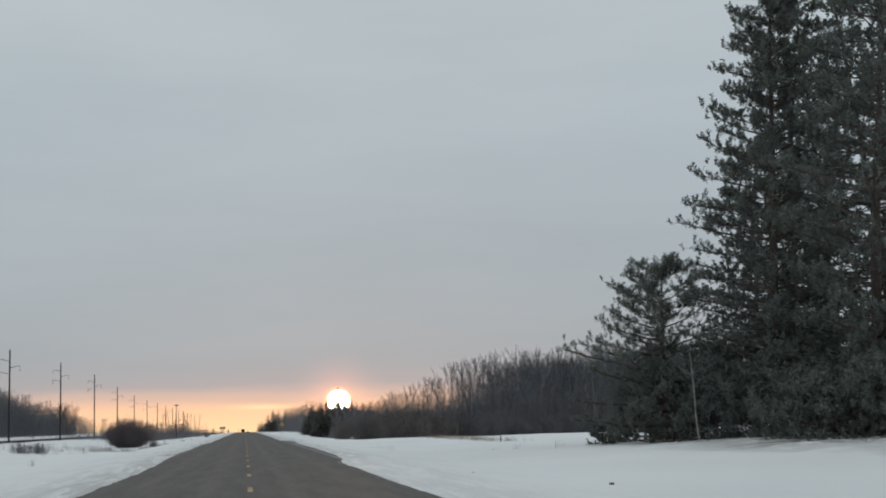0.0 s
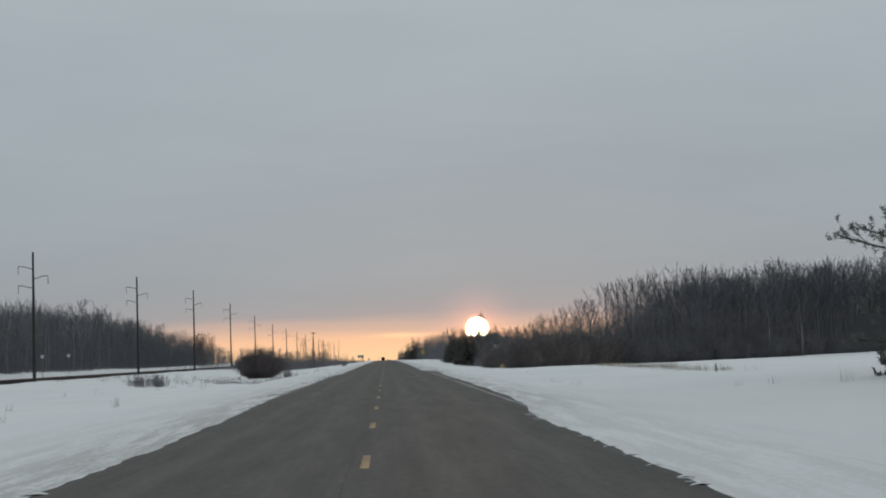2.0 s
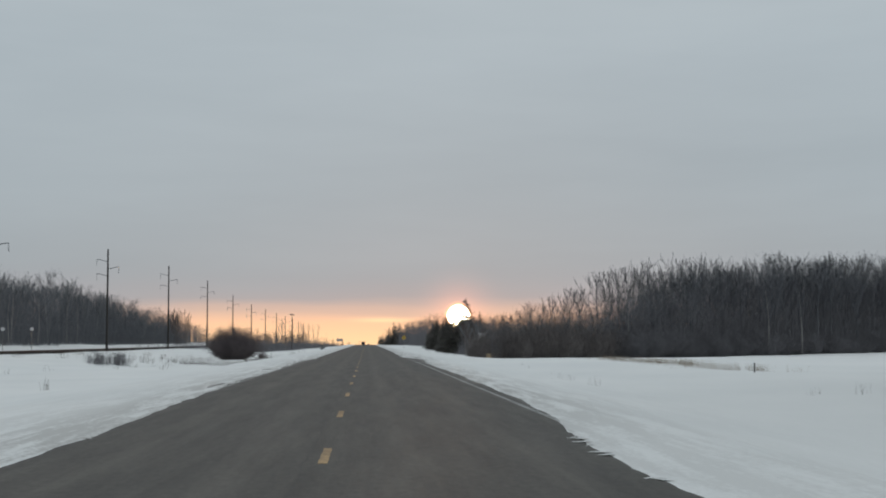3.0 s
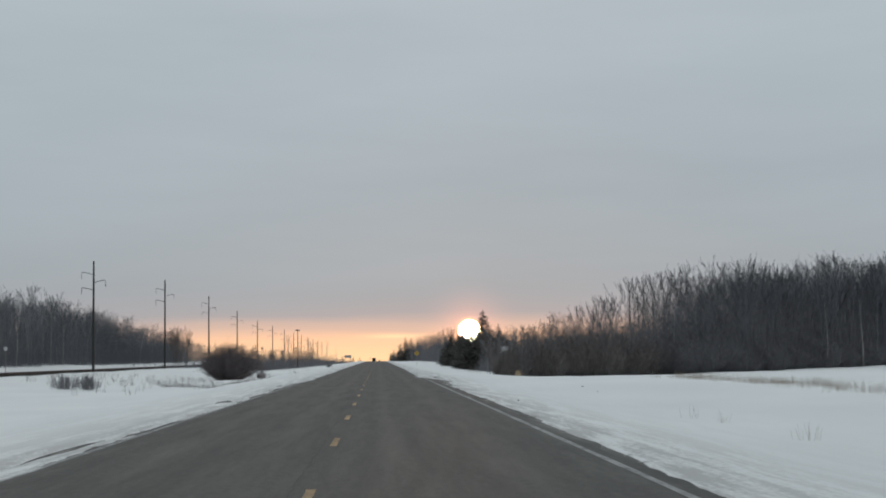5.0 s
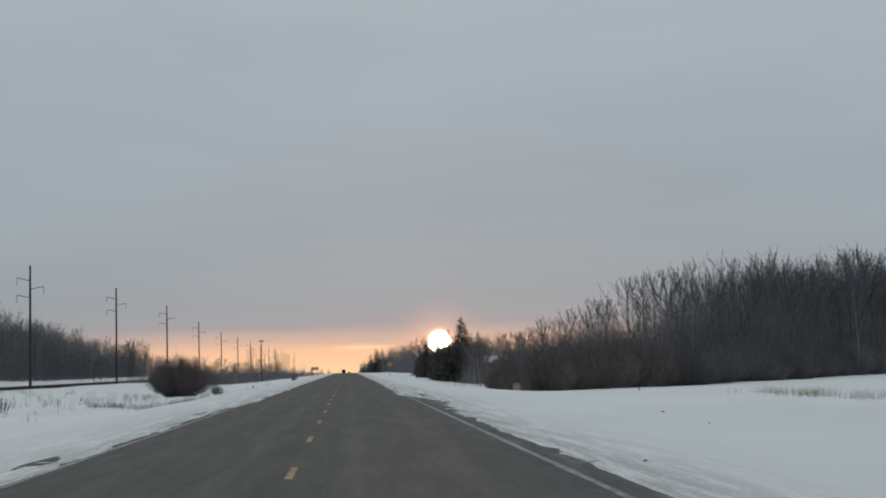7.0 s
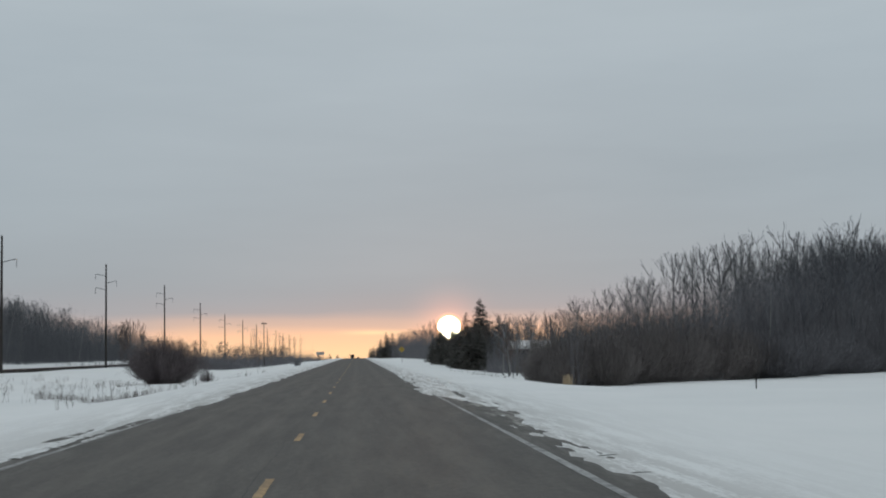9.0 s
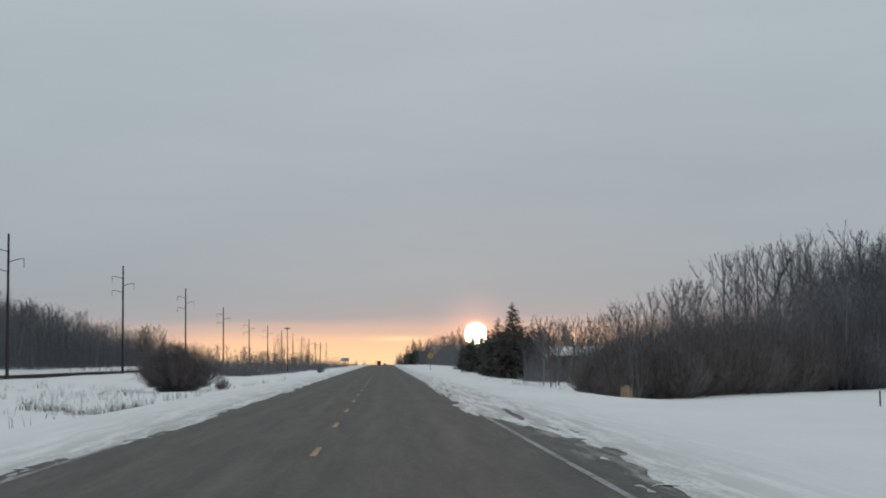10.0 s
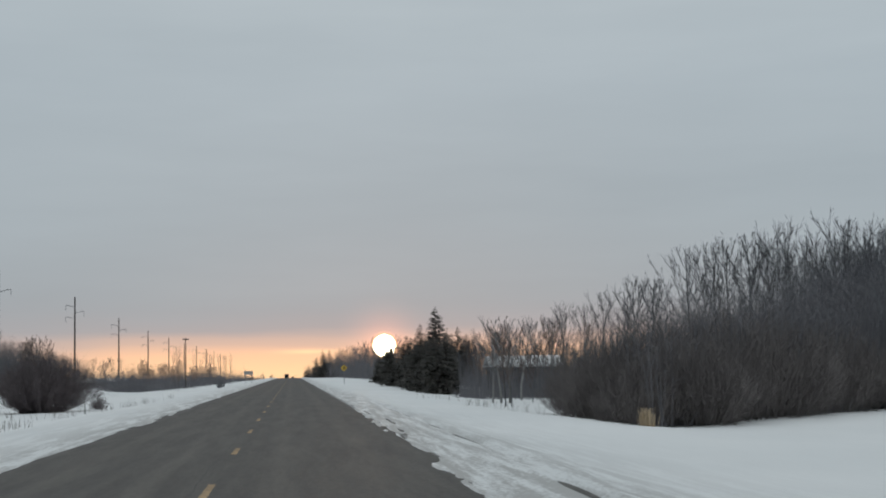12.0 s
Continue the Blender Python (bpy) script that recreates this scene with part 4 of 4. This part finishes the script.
pine_tree(22.2, 75.0, 9.4, 4.8, 0.05, 80, 10, 3, "smaller dark pine with branches down to the snow")
for x, y, h, rch, low, limbs, per, seed in ((25.7, 67.5, 24.0, 4.3, 0.06, 190, 11, 4), (27.8, 61.0, 25.0, 4.8, 0.06, 180, 11, 5), (29.8, 71.0, 23.0, 4.6, 0.08, 125, 8, 6), (29.5, 80.0, 17.0, 4.4, 0.06, 80, 7, 7), (33.0, 84.0, 15.0, 4.2, 0.06, 60, 6, 9), (35.5, 66.5, 23.0, 5.0, 0.06, 90, 6, 18), (31.5, 79.0, 22.0, 4.7, 0.05, 90, 7, 17), (33.5, 71.0, 24.0, 4.8, 0.05, 90, 7, 19), (31.8, 64.5, 22.0, 4.6, 0.08, 84, 7, 16)):
    pine_tree(x, y, h, rch, low, limbs, per, seed, "tall dark pine with dense tufted needles")


for k, (x, y, h) in enumerate(((22.4, 79.0, 3.4), (21.6, 72.0, 3.8), (23.4, 70.4, 4.6), (22.6, 77.5, 5.0), (25.0, 64.5, 3.6), (27.0, 66.0, 5.2), (24.6, 60.5, 2.8), (29.5, 63.0, 4.8), (27.8, 73.5, 6.0), (31.0, 68.0, 5.5), (26.5, 57.5, 3.0), (19.3, 77.7, 1.3), (27.2, 60.0, 3.6), (28.6, 57.6, 3.8), (30.2, 60.0, 4.2), (25.8, 62.4, 2.6), (24.4, 66.8, 3.2), (24.8, 53.6, 2.8), (23.4, 56.0, 2.1), (26.2, 52.6, 3.4))):
    pine_tree(x, y, h, 2.5 if h > 2 else 0.4, 0.02, 44 if h > 2 else 10, 6, 60 + k, "young dark pine under the tall ones, branches on the snow" if h > 2 else "tiny dark pine seedling standing in the snow")


# ---------------------------------------------------------------- shrubs and weeds
def shrub_parts(seed, n, h, w, foot=0.58):
    r = np.random.RandomState(seed)
    a, t = r.uniform(0, 2 * np.pi, n), r.uniform(0, 1, n) ** 0.6
    lobe = 1 + 0.12 * np.sin(3 * a + seed) + 0.08 * np.sin(5 * a + 2.1 * seed)
    base = np.c_[np.cos(a) * t * w * foot, np.sin(a) * t * w * foot, np.full(n, -0.1)]
    high = h * (0.26 + 0.74 * np.sqrt(np.maximum(0.0, 1 - (0.97 * t) ** 2))) * r.uniform(0.5, 1.0, n) ** 0.7
    tip = np.c_[np.cos(a) * t * w * lobe, np.sin(a) * t * w * lobe, high]
    mid = (base + tip) / 2 + np.c_[np.cos(a) * 0.08 * w * t, np.sin(a) * 0.08 * w * t, np.full(n, 0.02 * h)]
    segs = [np.c_[base, mid, np.full(n, 0.010), np.full(n, 0.008)], np.c_[mid, tip, np.full(n, 0.008), np.full(n, 0.004)]]
    fine = []
    for _ in range(14):
        f = r.uniform(-0.7, 1.0, n)[:, None]
        q = mid + (tip - mid) * f
        d = (tip - mid) / np.linalg.norm(tip - mid, axis=1, keepdims=True) + r.normal(0, 0.6, (n, 3))
        fine.append(np.c_[q, q + d * (h * r.uniform(0.05, 0.15, n))[:, None], np.full(n, 0.011), np.full(n, 0.005)])
    return stems(np.concatenate(segs), 3), slips(np.concatenate(fine))


def shrub(x, y, h, w, n, seed, label, mat=None, foot=0.58):
    a, b = shrub_parts(seed, n, h, w, foot)
    root = thing("shrub", pose(x, y, ground_z(x, y)), label, "shrub")
    part("crown", joined(a, b), mat or SHRUB, root)
    return root


shrub(-23.9, 298.0, 6.1, 5.4, 1700, 1, "large rounded leafless brown shrub standing in the snowy ditch", foot=0.36)
shrub(-18.9, 303.0, 1.5, 1.1, 110, 2, "low leafless brown shrub beside the large one in the ditch", foot=0.45)
shrub(-10.1, 380.0, 1.4, 0.8, 90, 3, "small round grey leafless shrub on the verge", PALE_TWIG)
for k, (x, y, h, w) in enumerate(((-28.4, 208, 1.9, 1.2), (-29.6, 211, 2.2, 1.3), (-31.0, 209, 2.0, 1.3), (-32.4, 212, 2.1, 1.3))):
    shrub(x, y, h * 0.85, w, 70, 20 + k, "thin dark leafless brush standing in the snowy ditch", THICKET)
shrub(18.6, 210.4, 3.5, 2.6, 520, 30, "rounded brown leafless shrub in front of the wood", BRUSH, foot=0.5)
brush = [shrub(0, -400, h, w, 420, 31 + k, "rounded leafless brown shrub at the corner of the wood", BRUSH) for k, (h, w) in enumerate(((3.8, 2.9), (4.6, 3.2), (3.2, 2.6)))]
for x, y, k, sc, turn in ((15.6, 209.5, 2, 0.8, 0), (16.8, 212, 0, 0.9, 1), (17.6, 211, 1, 0.85, 2), (19.5, 213.5, 0, 1.1, 3), (21.4, 215, 1, 1.0, 4), (23.6, 217, 0, 1.2, 5), (25.8, 220.5, 1, 1.05, 0.5), (28.2, 223.5, 0, 1.25, 1.5), (30.8, 226.5, 1, 1.1, 2.5), (33.6, 229.5, 2, 1.3, 3.5), (18.2, 216.5, 1, 1.1, 4.5), (22.5, 220.5, 1, 1.2, 5.5), (26.5, 226.5, 1, 1.3, 0.8), (17.0, 216, 1, 0.9, 1.8), (14.9, 213.5, 2, 0.9, 2.2), (16.2, 220, 0, 0.95, 0.3), (17.4, 226, 1, 0.9, 3.1)):
    ob = copy_thing(brush[k], Matrix.Translation((x, y, ground_z(x, y) - 0.05)) @ Matrix.Rotation(turn, 4, "Z"))
    ob.scale = (sc, sc, sc)
for ob in brush:
    discard(ob)
edge = [shrub(0, -400, h, w, 420, 36 + k, "rounded dark leafless shrub along the front of the wood", THICKET, foot=0.5) for k, (h, w) in enumerate(((3.4, 2.8), (4.2, 3.2), (2.8, 2.4)))]
er = random.Random(83)
for k in range(44):
    x, y = front(0.36 + 2.2 * ((k + er.random()) / 44) ** 1.3, er.uniform(-0.8, 1.2))
    ob = copy_thing(edge[er.randrange(3)], Matrix.Translation((x, y, ground_z(x, y) - 0.05)) @ Matrix.Rotation(er.uniform(0, 6.28), 4, "Z"))
    sc = er.uniform(0.75, 1.2)
    ob.scale = (sc * 1.15, sc * 1.15, sc)
for ob in edge:
    discard(ob)


def tufts(name, places, h, n, label, mat, seed, category="dry grass", spread=0.35, thick=0.006, lean_by=0.22):
    r = np.random.RandomState(seed)
    segs = []
    for x, y in places:
        z = ground_z(x, y) - 0.04
        k = max(4, int(n * r.uniform(0.6, 1.3)))
        a = r.normal(0, spread * 0.5, (k, 2)) + (x, y)
        hh = h * r.uniform(0.5, 1.15, k)
        lean = r.normal(0, lean_by, (k, 2)) * hh[:, None]
        segs.append(np.c_[a, np.full(k, z), a + lean, z + hh, np.full(k, thick), np.full(k, thick * 0.4)])
    v, f = stems(np.concatenate(segs), 3)
    ob = new(name, mesh_of(name, v, f, mat))
    return tagged(ob, label, category, kind="stuff")


def grass():
    r = np.random.RandomState(31)
    band = [(np.interp(y, [100, 150, 165], [18.2, 19.4, 19.0]) + r.normal(0, 0.7), y) for y in 100 + 50 * r.uniform(0, 1, 150) ** 0.8]
    tufts("dry_grass", band, 0.36, 14, "strip of pale dry grass standing through the snow", STRAW, 1, spread=0.6, thick=0.0045)
    tufts("dry_grass", [(15.1, 206.3)], 0.72, 170, "clump of tall straw-coloured grass beside the wood", PALE_STRAW, 2, spread=0.28, thick=0.012, lean_by=0.10)
    left = [(r.uniform(-32, -10), r.uniform(150, 330)) for _ in range(30)]
    left += [(r.uniform(-33, -11), r.uniform(195, 310)) for _ in range(90)]
    left += [(r.uniform(-50, -26), r.uniform(222, 300)) for _ in range(90)]
    tufts("dry_weeds", left, 0.7, 5, "scattered dry brown weeds standing in the snowy ditch", WEED, 3, "dry weeds", 0.6, 0.012)
    left = [(x, 201 - 2.0 * (x + 11.5) + r.normal(0, 1.6)) for x in r.uniform(-24, -11, 80)]
    tufts("dry_weeds", left, 0.5, 8, "row of dry brown weeds in the snow", WEED, 4, "dry weeds", 0.8, 0.010)
    right = [(r.uniform(9.5, 14.5), r.uniform(206, 246)) for _ in range(16)]
    tufts("dry_weeds", right, 0.5, 8, "dry weeds poking out of the snow by the hedgerow", WEED, 5, "dry weeds", 0.7)


grass()
lit = np.random.RandomState(44)
tufts("dry_weeds", [(22.5 + 0.12 * (66 - y) + lit.normal(0, 1.0), y) for y in lit.uniform(44, 70, 70)], 0.2, 9, "low brown weeds and litter along the edge of the pines", WEED, 6, "dry weeds", 2.2, 0.006)
for k, (x, y, h) in enumerate(((13.4, 77.8, 0.4), (14.3, 76.5, 0.6), (15.8, 73.0, 0.9), (8.6, 87.5, 0.55), (8.76, 94.5, 0.5), (8.6, 97.0, 0.6), (-16.0, 111.8, 1.1), (-18.5, 96.0, 0.9), (-24.0, 118.0, 1.0))):
    ob = tufts("weed", [(x, y)], h * 0.62, 10, "lone dry brown weed stalks standing in the snow", WEED, 50 + k, "weed", 0.25, 0.003 if x > 0 else 0.007)


def snow_clods():
    r = random.Random(9)
    for x, y, s in ((8.55, 34.6, 0.062), (6.3, 41.5, 0.03), (10.5, 124.5, 0.03), (10.9, 131.8, 0.06), (5.4, 108.6, 0.035)):
        bm = bmesh.new()
        bmesh.ops.create_icosphere(bm, subdivisions=2, radius=s)
        for v in bm.verts:
            v.co *= 1 + 0.35 * noise.noise(v.co * 9 + Vector((x, y, 0)))
            v.co.z *= 0.55
        ob = part("clod", bm, STONE, None, smooth=True)
        ob.matrix_basis = pose(x, y, ground_z(x, y) + s * 0.2, 0, 0, r.uniform(0, 360))
        tagged(ob, "dark frozen clod of earth lying on the snow", "clod", "clods on the verge")


snow_clods()


def ice_tongues():
    """Thin tongues of packed snow reaching from the bank onto the asphalt."""
    r = random.Random(15)
    verts, faces = [], []
    for side, y0, y1, n in ((1, 22, 62, 28), (-1, 24, 60, 6), (1, 66, 150, 16), (-1, 90, 150, 20)):
        for _ in range(n):
            y = r.uniform(y0, y1)
            e = snow_edge(side, y)
            reach, wide = r.uniform(0.05, 0.24), r.uniform(0.06, 0.2)
            xs = [e + 0.35, e + 0.1, e - reach * 0.5, e - reach]
            ws = [wide * 1.3, wide, wide * r.uniform(0.4, 0.7), 0.02]
            b, yy = len(verts), y
            for k in range(4):
                for q in (-1, 1):
                    verts.append((side * xs[k], yy + q * ws[k] + r.uniform(-0.04, 0.04), road_level(xs[k], yy) + (0.018 if k < 3 else 0.003)))
                yy += r.uniform(-0.22, 0.22)
            for k in range(3):
                f = (b + 2 * k, b + 2 * k + 1, b + 2 * k + 3, b + 2 * k + 2)
                faces.append(f if side < 0 else f[::-1])
    ob = new("ice_tongues", mesh_of("ice_tongues", verts, faces, SNOW))
    tagged(ob, "thin tongues of packed snow reaching onto the asphalt edge", "packed snow", kind="stuff")


ice_tongues()


def snag(x, y, h, lean, seed, thick, bark):
    rnd = random.Random(seed)
    pts, p, d = [], Vector((0, 0, -0.2)), Vector((lean, 0.0, 1)).normalized()
    for k in range(9):
        pts.append((*p, thick * (1 - 0.085 * k)))
        p = p + d * (h / 8)
        d = (d + Vector((rnd.gauss(0, 0.035), rnd.gauss(0, 0.03), 0))).normalized()
    segs = [(*a[:3], *b[:3], a[3], b[3]) for a, b in zip(pts, pts[1:])]
    root = thing("dead_birch", pose(x, y, ground_z(x, y)), "thin leaning pale birch stem in front of the pines", "tree")
    part("trunk", tube(segs, 7), bark, root, smooth=True)
    tw = []
    for a in pts[4:]:
        o = Vector(a[:3])
        e = o + Vector((rnd.gauss(0, 0.5), rnd.gauss(0, 0.3), rnd.uniform(0.3, 0.8)))
        tw.append((*o, *e, 0.02, 0.008))
    part("crown", stems(tw, 3), TWIG, root)


snag(20.8, 65.2, 4.3, -0.17, 2, 0.042, BIRCH)
snag(21.3, 65.6, 2.4, 0.08, 5, 0.03, BARK)


# ---------------------------------------------------------------- power line and railway
def davit(z, side, parent):
    """A curved steel arm with its hanging insulator."""
    rise = [(0.10, 0.0), (0.7, 0.16), (1.4, 0.36), (2.0, 0.44), (2.25, 0.40)]
    segs = [(side * a[0], 0, z + a[1], side * b[0], 0, z + b[1], 0.075, 0.06) for a, b in zip(rise, rise[1:])]
    arm = part("arm", tube(segs, 6), STEEL, parent, "bent steel davit arm", True)
    rings = []
    for k in range(8):
        zz = z + 0.36 - 0.15 * k
        rings.append((side * 2.22, 0, zz, side * 2.22, 0, zz - 0.10, 0.10, 0.05))
    part("insulator", stems(rings, 8), PORCELAIN, arm, "hanging string of insulator discs", True)


def power_pole(x, y, top):
    zb = ground_z(x, y)
    root = thing("power_pole", pose(x, y, zb), "tall dark wooden power pole with three staggered arms", "power pole", "power poles along the railway")
    h = top - zb
    segs = [(0, 0, -0.4 + (h + 0.4) * k / 6, 0, 0, -0.4 + (h + 0.4) * (k + 1) / 6, 0.26 - 0.018 * k, 0.26 - 0.018 * (k + 1)) for k in range(6)]
    part("shaft", tube(segs, 12), POLE, root, smooth=True)
    cap = bmesh.new()
    bmesh.ops.create_cone(cap, cap_ends=True, segments=12, radius1=0.17, radius2=0.06, depth=0.12)
    part("cap", cap, STEEL, root, "metal pole cap").location = (0, 0, h + 0.05)
    for dz, side in ((2.1, -1), (3.6, 1), (5.0, -1)):
        davit(h - dz - 0.4, side, root)


TOPS = (18.8, 20.1, 21.4, 21.4, 19.7, 18.3, 18.0, 17.8, 17.6, 17.5, 17.4, 17.2, 17.0)
for k, top in enumerate(TOPS):
    power_pole(-52.3, 240.1 + 89.0 * k + 1.0 * k * (k > 2), top + 0.2)


def t_pole(x, y, h):
    root = thing("utility_pole", pose(x, y, ground_z(x, y)), "short wooden utility pole with one crossarm", "utility pole")
    part("shaft", tube([(0, 0, -0.4, 0, 0, h, 0.13, 0.09)], 10), POLE, root, smooth=True)
    part("crossarm", box(-0.7, 0.7, -0.22, -0.1, h - 0.45, h - 0.28, 0.015), POLE, root)
    for dx in (-0.6, -0.25, 0.25, 0.6):
        bm = bmesh.new()
        bmesh.ops.create_cone(bm, cap_ends=True, segments=8, radius1=0.07, radius2=0.04, depth=0.22)
        part("insulator", bm, PORCELAIN, root).location = (dx, -0.16, h - 0.17)


t_pole(-22.2, 470, 11.2)


def railway():
    root = thing("railway_track", pose(-52.0, 0, 0), "railway track on a dark ballast bank swept of snow", "railway", kind="structure")
    off = -3.0
    ys = np.arange(-300, 900, 6.0)
    prof = [(-2.9, -0.75), (-1.9, 0.40), (1.9, 0.40), (2.9, -0.75)]
    verts, faces = [], []
    for k, y in enumerate(ys):
        z = -0.55 + lie(y)
        for px, pz in prof:
            verts.append((off + px, y, z + pz + 0.04 * noise.noise(Vector((px, y * 0.3, 0)))))
        if k:
            for j in range(3):
                b = (k - 1) * 4 + j
                faces.append((b, b + 1, b + 5, b + 4))
    part("ballast", (np.array(verts), faces), BALLAST, root, smooth=False)
    for dx in (-0.75, 0.75):
        part("rail", box(off + dx - 0.04, off + dx + 0.04, -300, 640, -0.12, 0.05, 0.01), RAIL, root)
    tie = bpy.data.meshes.new("tie")
    bm = box(-1.3, 1.3, -0.12, 0.12, -0.09, 0.05, 0.02)
    bm.to_mesh(tie)
    bm.free()
    tie.materials.append(TIE)
    for k in range(230):
        part("tie", tie, None, root).location = (off, 205 + 0.75 * k * 1.2, -0.13)


railway()


def track_sign(x, y, h, face):
    root = thing("track_sign", pose(x, y, ground_z(x, y)), "small pale sign on a thin post beside the railway", "sign", "signs beside the railway")
    part("post", tube([(0, 0, -0.3, 0, 0, h, 0.05, 0.05)], 6), STEEL, root)
    bm = bmesh.new()
    bmesh.ops.create_cone(bm, cap_ends=True, segments=14, radius1=face, radius2=face, depth=0.03)
    ob = part("face", bm, SIGN_WHITE, root)
    ob.matrix_basis = pose(0, -0.07, h - face * 0.6, 90, 0, 0)


track_sign(-57.8, 288, 4.3, 0.32)
track_sign(-58.5, 271, 3.9, 0.34)


def warning_sign(x, y, z):
    g = ground_z(x, y)
    root = thing("warning_sign", pose(x, y, g), "yellow diamond warning sign with a black symbol on a post", "road sign")
    part("post", box(-0.04, 0.04, 0.0, 0.06, -0.3, z - g + 0.4, 0.008), STEEL, root)
    plate = box(-0.40, 0.40, -0.012, 0.012, -0.40, 0.40)
    bmesh.ops.bevel(plate, geom=[e for e in plate.edges if abs(e.verts[0].co.y - e.verts[1].co.y) > 0.01], offset=0.06, segments=3, affect="EDGES")
    ob = part("face", plate, SIGN_YELLOW, root)
    ob.matrix_basis = pose(0, -0.02, z - g, 0, 45, 0)
    for a in ((-0.10, 0.10, -0.22, -0.06), (-0.05, 0.05, -0.06, 0.24), (-0.2, 0.2, 0.02, 0.1)):
        part("mark", box(a[0], a[1], -0.04, -0.034, z - g + a[2], z - g + a[3]), SIGN_BLACK, root)


warning_sign(9.4, 376, 2.35)


def plain_sign(x, y):
    root = thing("road_sign", pose(x, y, ground_z(x, y), 0, 0, 3), "pale grey back of a road sign on two posts", "road sign")
    for dx in (-0.55, 0.55):
        part("post", box(dx - 0.04, dx + 0.04, 0.0, 0.07, -0.4, 2.2, 0.008), STEEL, root)
    part("face", box(-0.8, 0.8, -0.03, -0.004, 1.45, 2.1, 0.01), SIGN_BACK, root)


plain_sign(-6.4, 402)


def marker(x, y, h, mat, label):
    root = thing("marker_post", pose(x, y, ground_z(x, y)), label, "post")
    part("post", box(-0.028, 0.028, -0.02, 0.02, -0.3, h, 0.008), mat, root)
    part("cap", box(-0.034, 0.034, -0.026, 0.026, h - 0.04, h + 0.01, 0.006), mat, root)


marker(19.5, 177.0, 0.55, POLE, "short dark wooden stake standing in the snow")
marker(17.5, 99.0, 0.42, POLE, "short dark wooden stake at the end of the dry grass")
marker(-14.5, 262.0, 1.0, POLE, "thin dark marker stake in the snowy ditch")


def shed(x, y):
    g = ground_z(x, y)
    root = thing("shed", pose(x, y, g - 0.1), "low grey wooden shed with snow on its roof behind thin brush", "shed")
    part("wall", box(-3.5, 3.5, -2.2, 2.2, 0, 2.8, 0.02), POLE, root, "dark weathered boards")
    part("door", box(-0.45, 0.45, -2.26, -2.20, 0.1, 2.1, 0.01), BARK, root)
    for dx in (-2.2, 1.8):
        part("window", box(dx - 0.4, dx + 0.4, -2.25, -2.20, 1.1, 1.9, 0.01), GLASS_DARK, root)
    gable = bmesh.new()
    a = [gable.verts.new(c) for c in ((-3.8, -2.5, 2.75), (3.8, -2.5, 2.75), (3.8, 0, 3.75), (-3.8, 0, 3.75), (-3.8, 2.5, 2.75), (3.8, 2.5, 2.75))]
    b = [gable.verts.new((v.co.x, v.co.y, v.co.z + 0.16)) for v in a]
    for q in ((0, 1, 2, 3), (3, 2, 5, 4)):
        gable.faces.new([a[i] for i in q][::-1])
        gable.faces.new([b[i] for i in q])
    for i, j in ((0, 1), (1, 2), (2, 5), (5, 4), (4, 3), (3, 0)):
        gable.faces.new((a[i], a[j], b[j], b[i]))
    part("roof", gable, SNOW, root, "roof under a thick cover of snow")


shed(24.6, 294)


def vehicle(x, y, turn, label):
    root = thing("car", pose(x, y, road_level(x, y), 0, 0, turn), label, "car", "cars far down the road")
    body = box(-0.93, 0.93, -2.3, 2.3, 0.35, 1.05, 0.12)
    part("body", body, DARK_PAINT, root, smooth=False)
    cab = box(-0.80, 0.80, -0.9, 1.5, 1.0, 1.78, 0.0)
    for v in cab.verts:
        if v.co.z > 1.5:
            v.co.x *= 0.82
            v.co.y = v.co.y * 0.72 + 0.1
    part("cabin", cab, DARK_PAINT, root)
    part("windscreen", box(-0.62, 0.62, -0.78, -0.74, 1.12, 1.62), GLASS_DARK, root).rotation_euler = (0, 0, 0)
    for sx in (-0.82, 0.82):
        for sy in (-1.45, 1.45):
            bm = bmesh.new()
            bmesh.ops.create_cone(bm, cap_ends=True, segments=16, radius1=0.34, radius2=0.34, depth=0.22)
            wheel = part("wheel", bm, RUBBER, root)
            wheel.matrix_basis = pose(sx, sy, 0.34, 0, 90, 0)


def truck(x, y):
    root = thing("truck", pose(x, y, road_level(x, y)), "distant dark box truck coming over the crest of the road", "truck")
    part("cab", box(-0.95, 0.95, -3.4, -1.6, 0.5, 2.2, 0.12), DARK_PAINT, root)
    part("windscreen", box(-0.9, 0.9, -3.43, -3.40, 1.5, 2.2, 0.01), GLASS_DARK, root)
    part("bumper", box(-1.05, 1.05, -3.6, -3.41, 0.4, 0.75, 0.04), STEEL, root)
    part("cargo_box", box(-1.0, 1.0, -1.5, 3.6, 0.9, 2.8, 0.05), DARK_PAINT, root)
    for sx in (-0.92, 0.92):
        for sy in (-2.6, 2.4):
            bm = bmesh.new()
            bmesh.ops.create_cone(bm, cap_ends=True, segments=16, radius1=0.46, radius2=0.46, depth=0.26)
            part("wheel", bm, RUBBER, root).matrix_basis = pose(sx, sy, 0.46, 0, 90, 0)


truck(-1.5, 870)
vehicle(1.6, 930, 180, "distant dark car on the road at the crest")
